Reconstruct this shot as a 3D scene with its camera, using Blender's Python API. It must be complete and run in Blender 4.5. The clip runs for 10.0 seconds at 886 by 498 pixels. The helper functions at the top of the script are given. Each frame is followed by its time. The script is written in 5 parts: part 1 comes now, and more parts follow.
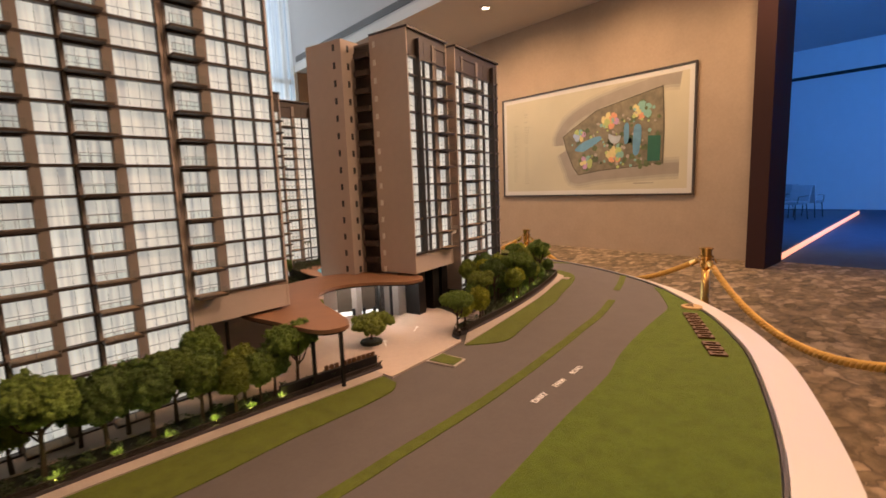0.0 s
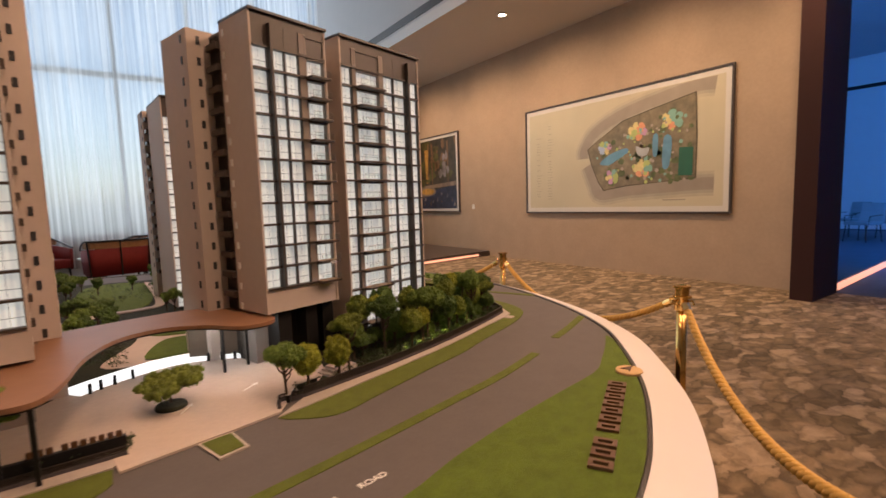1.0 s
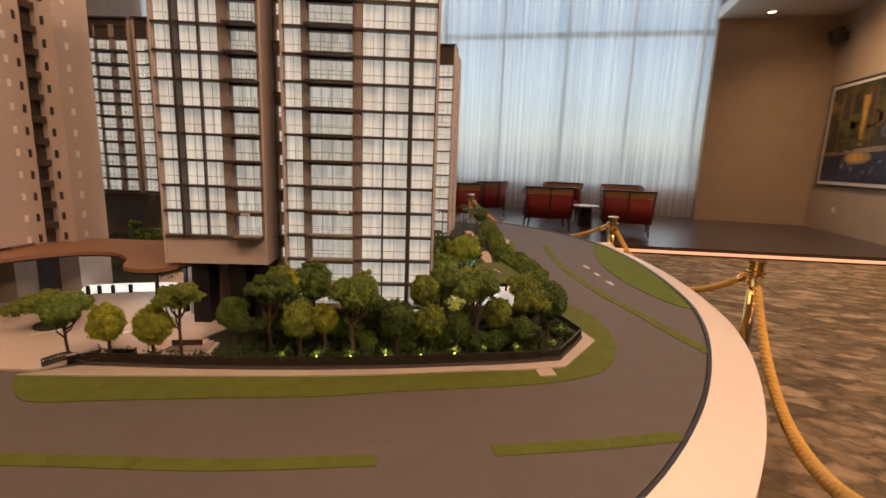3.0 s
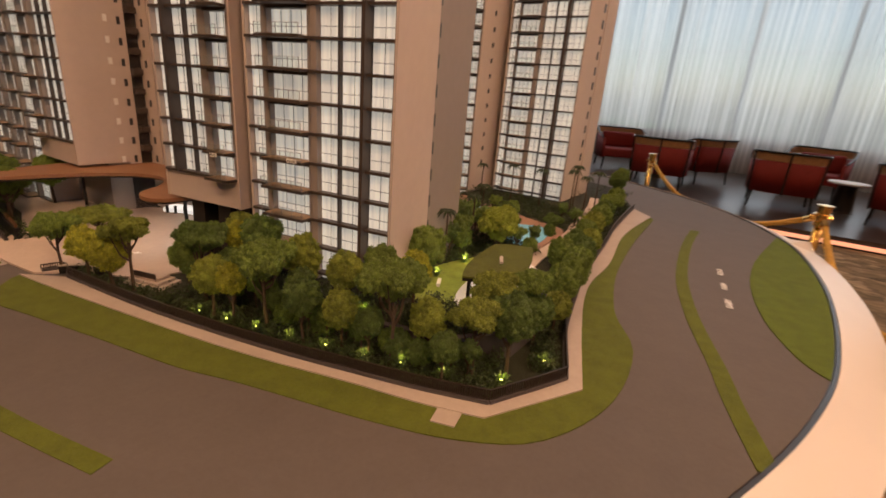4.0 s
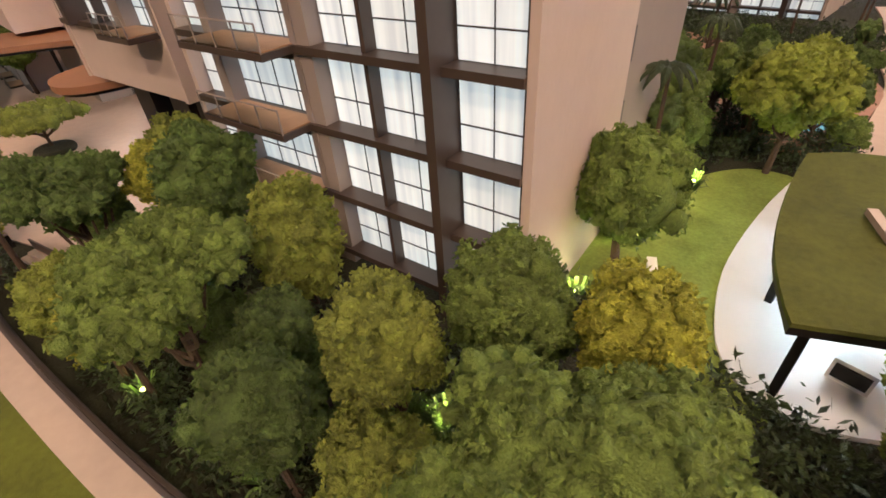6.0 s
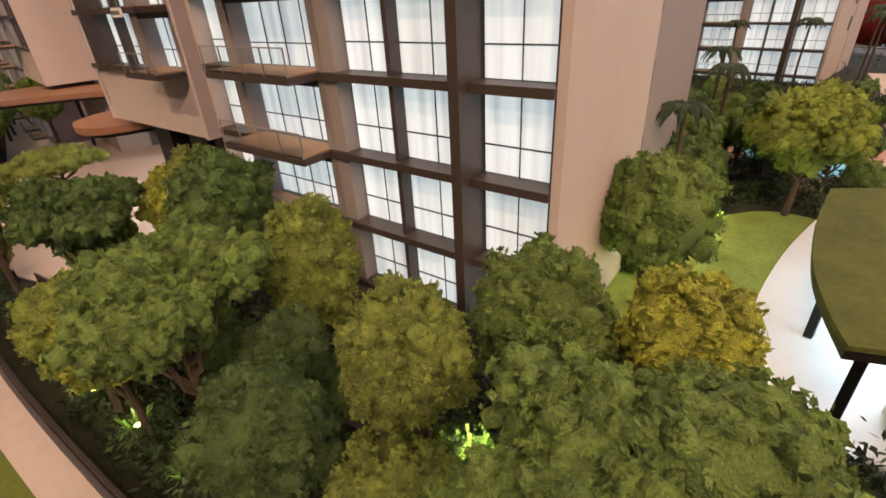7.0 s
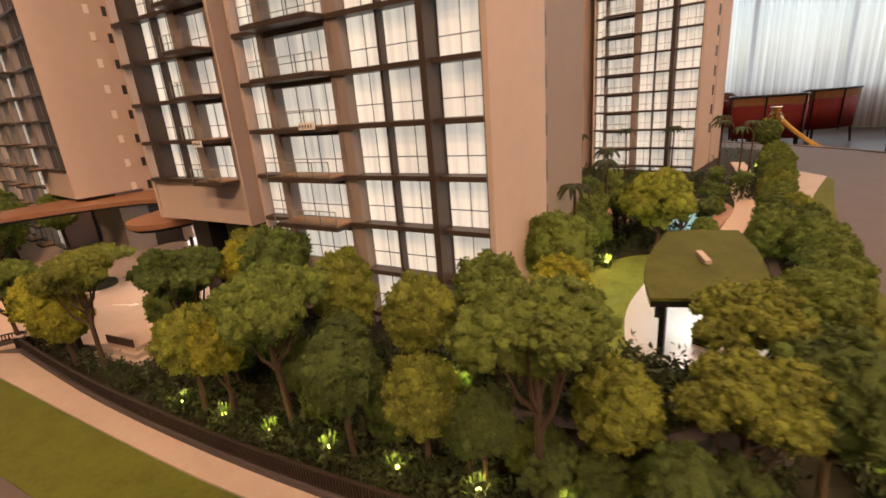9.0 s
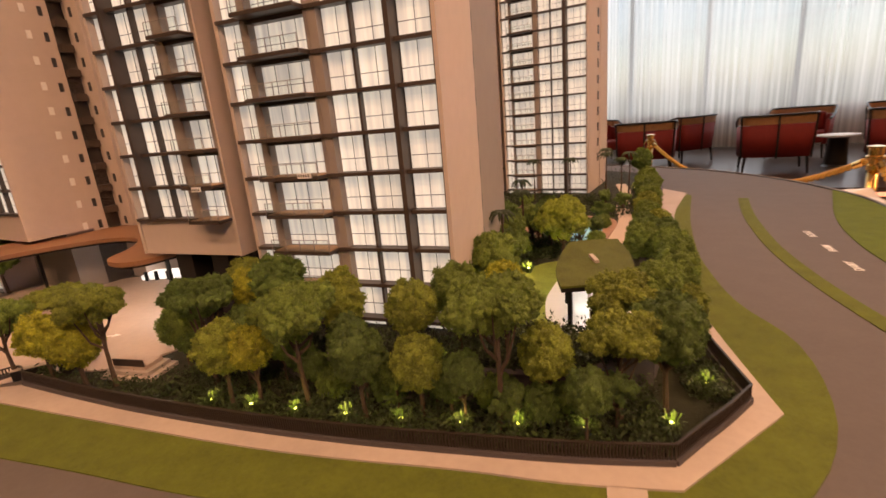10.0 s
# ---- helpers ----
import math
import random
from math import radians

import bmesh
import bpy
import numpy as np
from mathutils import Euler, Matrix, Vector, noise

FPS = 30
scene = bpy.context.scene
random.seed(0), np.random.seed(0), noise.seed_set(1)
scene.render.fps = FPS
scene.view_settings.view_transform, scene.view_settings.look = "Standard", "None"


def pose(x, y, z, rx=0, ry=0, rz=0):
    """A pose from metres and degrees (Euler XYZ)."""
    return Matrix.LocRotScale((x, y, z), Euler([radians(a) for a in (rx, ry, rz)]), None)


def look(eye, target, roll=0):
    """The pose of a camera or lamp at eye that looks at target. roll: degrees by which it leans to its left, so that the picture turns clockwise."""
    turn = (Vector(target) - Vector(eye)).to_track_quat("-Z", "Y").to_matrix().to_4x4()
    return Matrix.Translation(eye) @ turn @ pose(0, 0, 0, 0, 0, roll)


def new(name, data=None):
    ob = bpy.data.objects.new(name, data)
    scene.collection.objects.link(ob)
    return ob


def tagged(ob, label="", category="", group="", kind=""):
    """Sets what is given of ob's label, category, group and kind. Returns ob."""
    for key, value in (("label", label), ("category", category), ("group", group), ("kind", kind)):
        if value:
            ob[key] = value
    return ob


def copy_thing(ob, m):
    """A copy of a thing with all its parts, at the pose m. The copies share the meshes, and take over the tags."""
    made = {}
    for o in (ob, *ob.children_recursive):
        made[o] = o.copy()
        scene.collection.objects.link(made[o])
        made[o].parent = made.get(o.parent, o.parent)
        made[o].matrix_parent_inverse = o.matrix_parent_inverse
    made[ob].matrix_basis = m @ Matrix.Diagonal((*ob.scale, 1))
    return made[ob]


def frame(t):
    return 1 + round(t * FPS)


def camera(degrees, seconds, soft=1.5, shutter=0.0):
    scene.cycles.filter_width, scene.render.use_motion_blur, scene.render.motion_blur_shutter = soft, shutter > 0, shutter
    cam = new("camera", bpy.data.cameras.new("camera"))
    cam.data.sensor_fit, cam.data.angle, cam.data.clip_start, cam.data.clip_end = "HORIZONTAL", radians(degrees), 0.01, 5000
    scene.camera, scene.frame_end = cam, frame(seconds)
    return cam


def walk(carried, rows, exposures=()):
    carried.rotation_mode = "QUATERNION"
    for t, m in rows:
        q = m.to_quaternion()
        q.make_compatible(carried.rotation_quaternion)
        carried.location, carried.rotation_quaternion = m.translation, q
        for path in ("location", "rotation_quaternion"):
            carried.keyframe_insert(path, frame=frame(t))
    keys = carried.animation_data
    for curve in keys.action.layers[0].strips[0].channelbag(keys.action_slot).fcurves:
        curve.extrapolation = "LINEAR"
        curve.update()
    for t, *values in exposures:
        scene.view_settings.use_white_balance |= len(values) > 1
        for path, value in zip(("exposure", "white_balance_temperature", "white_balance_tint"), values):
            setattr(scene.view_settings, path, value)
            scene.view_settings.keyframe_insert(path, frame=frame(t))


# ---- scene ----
cam = camera(86.8, 10.0, soft=1.6, shutter=0.25)
PATH = [
    (0, (0.305, 0.377, 1.435), (1.603, 1.875, 1.168), -2.2),
    (0.5, (0.707, 0.242, 1.439), (1.926, 1.817, 1.25), -2.1),
    (1, (1.263, 0.292, 1.431), (2.396, 1.928, 1.231), -1.8),
    (1.5, (1.793, 0.237, 1.457), (2.619, 2.047, 1.256), -1.4),
    (2, (2.223, 0.378, 1.434), (2.73, 2.296, 1.176), -0.0),
    (2.5, (2.64, 0.656, 1.4), (2.677, 2.631, 1.087), 0.4),
    (2.7, (2.821, 0.729, 1.377), (2.663, 2.694, 1.045), 0.9),
    (3.8, (3.537, 1.433, 1.456), (2.481, 3.028, 0.871), 4.7),
    (4, (3.602, 1.582, 1.436), (2.411, 3.055, 0.795), 4.6),
    (4.5, (3.558, 1.882, 1.415), (2.158, 3.059, 0.605), 3.5),
    (5, (3.278, 2.094, 1.361), (1.843, 3.066, 0.364), -0.1),
    (5.5, (2.927, 2.217, 1.285), (1.656, 3.139, 0.046), -3.7),
    (7, (2.9, 2.195, 1.184), (1.485, 3.228, 0.219), -3.3),
    (7.5, (2.953, 2.085, 1.211), (1.555, 3.25, 0.381), -3.9),
    (8, (2.977, 2.024, 1.203), (1.592, 3.287, 0.503), -4.0),
    (8.5, (2.999, 2.002, 1.203), (1.602, 3.279, 0.556), -4.2),
    (9, (3.119, 1.968, 1.225), (1.708, 3.253, 0.626), -4.6),
    (9.5, (3.237, 1.889, 1.279), (1.887, 3.255, 0.722), -5.2),
    (10, (3.23, 1.706, 1.298), (2.067, 3.243, 0.764), -5.0),
]
walk(cam, [(t, look(eye, target, roll)) for t, eye, target, roll in PATH], [(0, 0.25, 6500, 10), (1, 0.1, 6150, 10), (2, 0.0, 6450, 10), (3.8, -0.15, 6700, 11), (4.5, -0.05, 7000, 12), (5.5, 0.44, 5500, 5), (7, 0.44, 5450, 4), (8, 0.38, 6000, 9), (9, 0.3, 6850, 13), (10, 0.25, 7350, 18)])

# ---- world and lights ----
world = bpy.data.worlds.new("sky")
scene.world = world
world.use_nodes = True
wn = world.node_tree
sky = wn.nodes.new("ShaderNodeTexSky")
sky.sky_type = "NISHITA"
sky.sun_disc = False
sky.sun_elevation = radians(48)
sky.sun_rotation = radians(200)
sky.air_density, sky.dust_density = 1.2, 2.0
wn.links.new(sky.outputs[0], wn.nodes["Background"].inputs[0])
wn.nodes["Background"].inputs[1].default_value = 0.13
sun = new("sun", bpy.data.lights.new("sun", "SUN"))
sun.data.energy, sun.data.angle, sun.data.color = 3.5, radians(12), (1, 0.95, 0.88)
sun.matrix_world = look((0, 0, 40), (9, 26, 0))

WARM = (1.0, 0.66, 0.40)


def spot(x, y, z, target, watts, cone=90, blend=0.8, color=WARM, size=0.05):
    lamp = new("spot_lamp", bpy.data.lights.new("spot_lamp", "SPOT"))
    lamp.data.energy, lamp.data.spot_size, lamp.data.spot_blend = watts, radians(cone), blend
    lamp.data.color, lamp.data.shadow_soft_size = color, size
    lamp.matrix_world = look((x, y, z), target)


def point(x, y, z, watts, color, size=0.006):
    lamp = new("small_lamp", bpy.data.lights.new("small_lamp", "POINT"))
    lamp.data.energy, lamp.data.color, lamp.data.shadow_soft_size = watts, color, size
    lamp.location = (x, y, z)


# Ceiling spots along the low soffit wash the picture wall; wide ones hang over the model.
for ly in (2.4, 4.8, 7.17, 9.5, 11.87):
    spot(7.55, ly, 4.84, (8.6, ly, 1.2), 250, 150, 1.0, (1.0, 0.64, 0.38), 0.15)
# Wide ceiling spots assumed above the model, out of view.
for lx, ly in ((0.0, 1.0), (2.6, 0.6), (4.6, 3.2), (1.4, 4.8), (-1.6, 3.2), (3.6, 6.8)):
    spot(lx, ly, 8.3, (lx, ly, 0.75), 300, 125, 1.0, (1.0, 0.60, 0.36), 0.35)
# Added aimed spots, unseen on the soffit, to brighten the tower walls.
for ly, tx, ty, watts in ((-1.5, 0.9, 2.3, 620), (0.6, 1.6, 2.4, 380), (2.6, 2.6, 2.8, 250), (5.0, 2.4, 3.6, 260)):
    spot(6.9, ly, 4.84, (tx, ty, 1.1), watts, 70, 1.0, (1.0, 0.60, 0.36), 0.12)
# Added fill spot with no visible fitting; lifts the forecourt and tower sides.
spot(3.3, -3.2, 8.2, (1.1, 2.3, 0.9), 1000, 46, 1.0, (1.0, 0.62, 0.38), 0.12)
blue = new("blue_room_lamp", bpy.data.lights.new("blue_room_lamp", "AREA"))
blue.data.energy, blue.data.color, blue.data.size = 900, (0.07, 0.32, 1.0), 4.0
blue.matrix_world = look((12.5, 0.0, 5.4), (22.5, 1.5, 2.2))
# Overcast daylight standing in the tall window's opening.
day = new("daylight", bpy.data.lights.new("daylight", "AREA"))
day.data.shape, day.data.size, day.data.size_y = "RECTANGLE", 16.6, 8.0
day.data.energy, day.data.color = 780, (0.91, 0.97, 1.0)
day.matrix_world = look((-1.7, 15.0, 4.7), (-1.7, 0, 4.7))


# ---- materials ----
def mat(name, color, rough=0.6, metal=0.0, scale=40.0, vary=0.12, bump=0.0, bscale=None, emit=None, strength=0.0, spec=0.5, rand=0.0, island=0.0):
    """A principled material with two scales of noise in its colour, and fine relief."""
    m = bpy.data.materials.new(name)
    m.use_nodes = True
    nt = m.node_tree
    b = nt.nodes["Principled BSDF"]
    b.inputs["Roughness"].default_value = rough
    b.inputs["Metallic"].default_value = metal
    b.inputs["Specular IOR Level"].default_value = spec
    tc = nt.nodes.new("ShaderNodeTexCoord")
    n1 = nt.nodes.new("ShaderNodeTexNoise")
    n1.inputs["Scale"].default_value = scale
    n1.inputs["Detail"].default_value = 6
    n2 = nt.nodes.new("ShaderNodeTexNoise")
    n2.inputs["Scale"].default_value = scale * 0.13
    n2.inputs["Detail"].default_value = 3
    nt.links.new(tc.outputs["Object"], n1.inputs["Vector"])
    nt.links.new(tc.outputs["Object"], n2.inputs["Vector"])
    add = nt.nodes.new("ShaderNodeMath")
    add.operation = "ADD"
    nt.links.new(n1.outputs["Fac"], add.inputs[0])
    nt.links.new(n2.outputs["Fac"], add.inputs[1])
    rng = nt.nodes.new("ShaderNodeMapRange")
    rng.inputs["From Min"].default_value, rng.inputs["From Max"].default_value = 0.6, 1.4
    rng.inputs["To Min"].default_value, rng.inputs["To Max"].default_value = 1 - vary, 1 + vary
    nt.links.new(add.outputs[0], rng.inputs["Value"])
    hsv = nt.nodes.new("ShaderNodeHueSaturation")
    hsv.inputs["Color"].default_value = (*color, 1)
    last = rng.outputs[0]
    if rand:
        info = nt.nodes.new("ShaderNodeObjectInfo")
        r2 = nt.nodes.new("ShaderNodeMapRange")
        r2.inputs["To Min"].default_value, r2.inputs["To Max"].default_value = 1 - rand, 1 + rand
        nt.links.new(info.outputs["Random"], r2.inputs["Value"])
        mul = nt.nodes.new("ShaderNodeMath")
        mul.operation = "MULTIPLY"
        nt.links.new(last, mul.inputs[0])
        nt.links.new(r2.outputs[0], mul.inputs[1])
        last = mul.outputs[0]
    if island:
        geo = nt.nodes.new("ShaderNodeNewGeometry")
        r3 = nt.nodes.new("ShaderNodeMapRange")
        r3.inputs["To Min"].default_value, r3.inputs["To Max"].default_value = 1 - island, 1 + island
        nt.links.new(geo.outputs["Random Per Island"], r3.inputs["Value"])
        mul = nt.nodes.new("ShaderNodeMath")
        mul.operation = "MULTIPLY"
        nt.links.new(last, mul.inputs[0])
        nt.links.new(r3.outputs[0], mul.inputs[1])
        last = mul.outputs[0]
    nt.links.new(last, hsv.inputs["Value"])
    nt.links.new(hsv.outputs[0], b.inputs["Base Color"])
    if bump:
        n3 = nt.nodes.new("ShaderNodeTexNoise")
        n3.inputs["Scale"].default_value = bscale or scale * 3
        n3.inputs["Detail"].default_value = 5
        nt.links.new(tc.outputs["Object"], n3.inputs["Vector"])
        bp = nt.nodes.new("ShaderNodeBump")
        bp.inputs["Strength"].default_value = bump
        bp.inputs["Distance"].default_value = 0.01
        nt.links.new(n3.outputs["Fac"], bp.inputs["Height"])
        nt.links.new(bp.outputs[0], b.inputs["Normal"])
    if emit:
        b.inputs["Emission Color"].default_value = (*emit, 1)
        b.inputs["Emission Strength"].default_value = strength
    return m


def pane_material():
    """Model windows: glossy acrylic in front of a lit interior with folded curtains."""
    m = bpy.data.materials.new("lit_window")
    m.use_nodes = True
    nt = m.node_tree
    b = nt.nodes["Principled BSDF"]
    b.inputs["Roughness"].default_value = 0.12
    b.inputs["Base Color"].default_value = (0.55, 0.55, 0.53, 1)
    tc = nt.nodes.new("ShaderNodeTexCoord")
    mp = nt.nodes.new("ShaderNodeMapping")
    mp.inputs["Scale"].default_value = (60, 60, 3)
    nz = nt.nodes.new("ShaderNodeTexNoise")
    nz.inputs["Scale"].default_value = 1.0
    nz.inputs["Detail"].default_value = 3
    info = nt.nodes.new("ShaderNodeObjectInfo")
    vec = nt.nodes.new("ShaderNodeVectorMath")
    vec.operation = "ADD"
    comb = nt.nodes.new("ShaderNodeCombineXYZ")
    nt.links.new(info.outputs["Random"], comb.inputs[0])
    nt.links.new(tc.outputs["Object"], vec.inputs[0])
    nt.links.new(comb.outputs[0], vec.inputs[1])
    nt.links.new(vec.outputs[0], mp.inputs["Vector"])
    nt.links.new(mp.outputs[0], nz.inputs["Vector"])
    ramp = nt.nodes.new("ShaderNodeValToRGB")
    ramp.color_ramp.elements[0].position, ramp.color_ramp.elements[1].position = 0.34, 0.62
    ramp.color_ramp.elements[0].color = (0.50, 0.50, 0.48, 1)
    ramp.color_ramp.elements[1].color = (1.0, 0.94, 0.80, 1)
    nt.links.new(nz.outputs["Fac"], ramp.inputs[0])
    nt.links.new(ramp.outputs[0], b.inputs["Emission Color"])
    st = nt.nodes.new("ShaderNodeMapRange")
    st.inputs["To Min"].default_value, st.inputs["To Max"].default_value = 0.47, 0.60
    nt.links.new(info.outputs["Random"], st.inputs["Value"])
    nt.links.new(st.outputs[0], b.inputs["Emission Strength"])
    return m


def carpet_material():
    """Cut-pile carpet with drifting stone-like patches in browns."""
    m = mat("carpet", (0.2, 0.14, 0.08), 0.95, scale=60, bump=0.3, bscale=300)
    nt = m.node_tree
    b = nt.nodes["Principled BSDF"]
    tc = nt.nodes.new("ShaderNodeTexCoord")
    mp = nt.nodes.new("ShaderNodeMapping")
    mp.inputs["Rotation"].default_value = (0, 0, radians(35))
    mp.inputs["Scale"].default_value = (4.6, 9.0, 1)
    warp = nt.nodes.new("ShaderNodeTexNoise")
    warp.inputs["Scale"].default_value = 5.5
    warp.inputs["Detail"].default_value = 5
    warp.inputs["Roughness"].default_value = 0.62
    mixv = nt.nodes.new("ShaderNodeVectorMath")
    mixv.operation = "MULTIPLY_ADD"
    mixv.inputs[1].default_value = (0.25, 0.25, 0)
    nt.links.new(tc.outputs["Object"], warp.inputs["Vector"])
    nt.links.new(warp.outputs["Color"], mixv.inputs[0])
    nt.links.new(tc.outputs["Object"], mixv.inputs[2])
    nt.links.new(mixv.outputs[0], mp.inputs["Vector"])
    vor = nt.nodes.new("ShaderNodeTexVoronoi")
    vor.inputs["Scale"].default_value = 1.0
    nt.links.new(mp.outputs[0], vor.inputs["Vector"])
    edge = nt.nodes.new("ShaderNodeTexVoronoi")
    edge.feature = "DISTANCE_TO_EDGE"
    edge.inputs["Scale"].default_value = 1.0
    nt.links.new(mp.outputs[0], edge.inputs["Vector"])
    ramp = nt.nodes.new("ShaderNodeValToRGB")
    for pos, col in ((0.12, (0.125, 0.088, 0.045)), (0.5, (0.245, 0.170, 0.095)), (0.88, (0.45, 0.325, 0.205))):
        el = ramp.color_ramp.elements[0] if pos < 0.2 else (ramp.color_ramp.elements[-1] if pos > 0.8 else ramp.color_ramp.elements.new(pos))
        el.position, el.color = pos, (*col, 1)
    sep = nt.nodes.new("ShaderNodeSeparateColor")
    nt.links.new(vor.outputs["Color"], sep.inputs[0])
    streak = nt.nodes.new("ShaderNodeTexNoise")
    streak.inputs["Scale"].default_value = 1.5
    streak.inputs["Detail"].default_value = 5
    nt.links.new(mp.outputs[0], streak.inputs["Vector"])
    blend = nt.nodes.new("ShaderNodeMapRange")
    blend.inputs["From Min"].default_value, blend.inputs["From Max"].default_value = 0.32, 0.68
    nt.links.new(streak.outputs["Fac"], blend.inputs["Value"])
    both = nt.nodes.new("ShaderNodeMix")
    both.inputs["Factor"].default_value = 0.36
    nt.links.new(sep.outputs[0], both.inputs["A"])
    nt.links.new(blend.outputs[0], both.inputs["B"])
    nt.links.new(both.outputs[0], ramp.inputs[0])
    er = nt.nodes.new("ShaderNodeMapRange")
    er.inputs["From Max"].default_value = 0.24
    er.inputs["To Min"].default_value, er.inputs["To Max"].default_value = 0.66, 1.08
    nt.links.new(edge.outputs["Distance"], er.inputs["Value"])
    hsv = nt.nodes.new("ShaderNodeHueSaturation")
    nt.links.new(ramp.outputs[0], hsv.inputs["Color"])
    nt.links.new(er.outputs[0], hsv.inputs["Value"])
    nt.links.new(hsv.outputs[0], b.inputs["Base Color"])
    return m


def sheer_material():
    """Sheer white curtain cloth: half see-through, half glowing with the light behind."""
    m = bpy.data.materials.new("sheer_curtain")
    m.use_nodes = True
    nt = m.node_tree
    for n in list(nt.nodes):
        if n.type == "BSDF_PRINCIPLED":
            nt.nodes.remove(n)
    out = nt.nodes["Material Output"]
    tl = nt.nodes.new("ShaderNodeBsdfTranslucent")
    tl.inputs[0].default_value = (0.86, 0.86, 0.85, 1)
    df = nt.nodes.new("ShaderNodeBsdfDiffuse")
    df.inputs[0].default_value = (0.62, 0.60, 0.57, 1)
    tr = nt.nodes.new("ShaderNodeBsdfTransparent")
    tr.inputs[0].default_value = (0.95, 0.97, 1.0, 1)
    a = nt.nodes.new("ShaderNodeMixShader")
    a.inputs[0].default_value = 0.35
    nt.links.new(tl.outputs[0], a.inputs[1])
    nt.links.new(df.outputs[0], a.inputs[2])
    # Vertical opacity streaks imitate the shading of the pleats.
    tc = nt.nodes.new("ShaderNodeTexCoord")
    mp = nt.nodes.new("ShaderNodeMapping")
    mp.inputs["Scale"].default_value = (15, 1, 0.12)
    nz = nt.nodes.new("ShaderNodeTexNoise")
    nz.inputs["Scale"].default_value = 1.0
    nt.links.new(tc.outputs["Object"], mp.inputs["Vector"])
    nt.links.new(mp.outputs[0], nz.inputs["Vector"])
    rg = nt.nodes.new("ShaderNodeMapRange")
    rg.inputs["From Min"].default_value, rg.inputs["From Max"].default_value = 0.3, 0.7
    rg.inputs["To Min"].default_value, rg.inputs["To Max"].default_value = 0.30, 0.85
    nt.links.new(nz.outputs["Fac"], rg.inputs["Value"])
    c = nt.nodes.new("ShaderNodeMixShader")
    nt.links.new(rg.outputs[0], c.inputs[0])
    nt.links.new(tr.outputs[0], c.inputs[1])
    nt.links.new(a.outputs[0], c.inputs[2])
    nt.links.new(c.outputs[0], out.inputs["Surface"])
    return m


def glass_material(name, tint=(0.9, 0.95, 0.95)):
    m = bpy.data.materials.new(name)
    m.use_nodes = True
    nt = m.node_tree
    b = nt.nodes["Principled BSDF"]
    b.inputs["Base Color"].default_value = (*tint, 1)
    b.inputs["Roughness"].default_value = 0.02
    b.inputs["Transmission Weight"].default_value = 1.0
    b.inputs["IOR"].default_value = 1.02
    return m


PINK = mat("render_wall", (0.52, 0.435, 0.385), 0.7, scale=30, vary=0.05, bump=0.04)
TAUPE = mat("taupe_wall", (0.27, 0.232, 0.212), 0.7, scale=30, vary=0.05)
BROWN = mat("bronze_metal", (0.055, 0.040, 0.033), 0.45, scale=60, vary=0.15)
RAILB = mat("dark_railing", (0.024, 0.017, 0.013), 0.5, scale=60, vary=0.2)
KERBD = mat("grey_kerb_wall", (0.060, 0.052, 0.054), 0.7, scale=40, vary=0.12)
BLACK = mat("black_panel", (0.010, 0.009, 0.009), 0.5, vary=0.1, spec=0.3)
PANE = pane_material()
DARKPANE = mat("dark_window", (0.030, 0.030, 0.035), 0.45)
RAIL = glass_material("clear_acrylic")
DECKWOOD = mat("balcony_deck", (0.36, 0.22, 0.12), 0.6, scale=80, vary=0.15)
CANOPY = mat("canopy_copper", (0.24, 0.118, 0.062), 0.5, scale=14, vary=0.12, bump=0.03)
ROADM = mat("model_road", (0.098, 0.083, 0.078), 0.8, scale=90, vary=0.09, bump=0.05)
GRASS = mat("model_grass", (0.094, 0.138, 0.008), 0.95, scale=160, vary=0.25, bump=0.5, bscale=900)
STRIPG = mat("verge_grass", (0.092, 0.114, 0.009), 0.95, scale=160, vary=0.25, bump=0.4, bscale=900)
PAVE = mat("model_paving", (0.50, 0.405, 0.34), 0.75, scale=60, vary=0.07)
FOOTPATH = mat("footpath_paving", (0.40, 0.335, 0.290), 0.75, scale=60, vary=0.09)
KERBM = mat("model_kerb", (0.42, 0.36, 0.31), 0.7, scale=60, vary=0.08)
RIMM = mat("rim_paint", (0.72, 0.66, 0.62), 0.35, scale=6, vary=0.03)
PLINTHM = mat("plinth_dark", (0.03, 0.026, 0.024), 0.35, scale=6, vary=0.1)
WHITE = mat("white_paint", (0.78, 0.76, 0.73), 0.5, scale=10, vary=0.03)
GLOWW = mat("lit_white_acrylic", (0.8, 0.8, 0.8), 0.3, emit=(1, 0.98, 0.94), strength=0.9)
TERR = mat("white_terrace", (0.74, 0.74, 0.72), 0.4, scale=30, vary=0.04)
# Pool brightness is emission put into the water; there is no pool lamp.
POOL = mat("pool_water", (0.16, 0.40, 0.48), 0.05, scale=30, vary=0.35, bump=0.7, bscale=70, emit=(0.30, 0.66, 0.80), strength=0.20)
SOIL = mat("dark_soil", (0.020, 0.022, 0.009), 0.95, scale=120, vary=0.3, bump=0.6)
# Grass colour lightened to hold part of the garden lights' glow.
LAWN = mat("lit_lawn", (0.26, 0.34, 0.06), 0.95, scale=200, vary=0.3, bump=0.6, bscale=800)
GOLD = mat("polished_brass", (0.75, 0.48, 0.16), 0.16, 1.0, scale=20, vary=0.06)
ROPE = mat("gold_rope", (0.62, 0.36, 0.07), 0.55, 0.15, scale=160, vary=0.2, bump=0.4)
WALLM = mat("wall_fabric", (0.44, 0.325, 0.225), 0.85, scale=22, vary=0.07, bump=0.05, bscale=400)
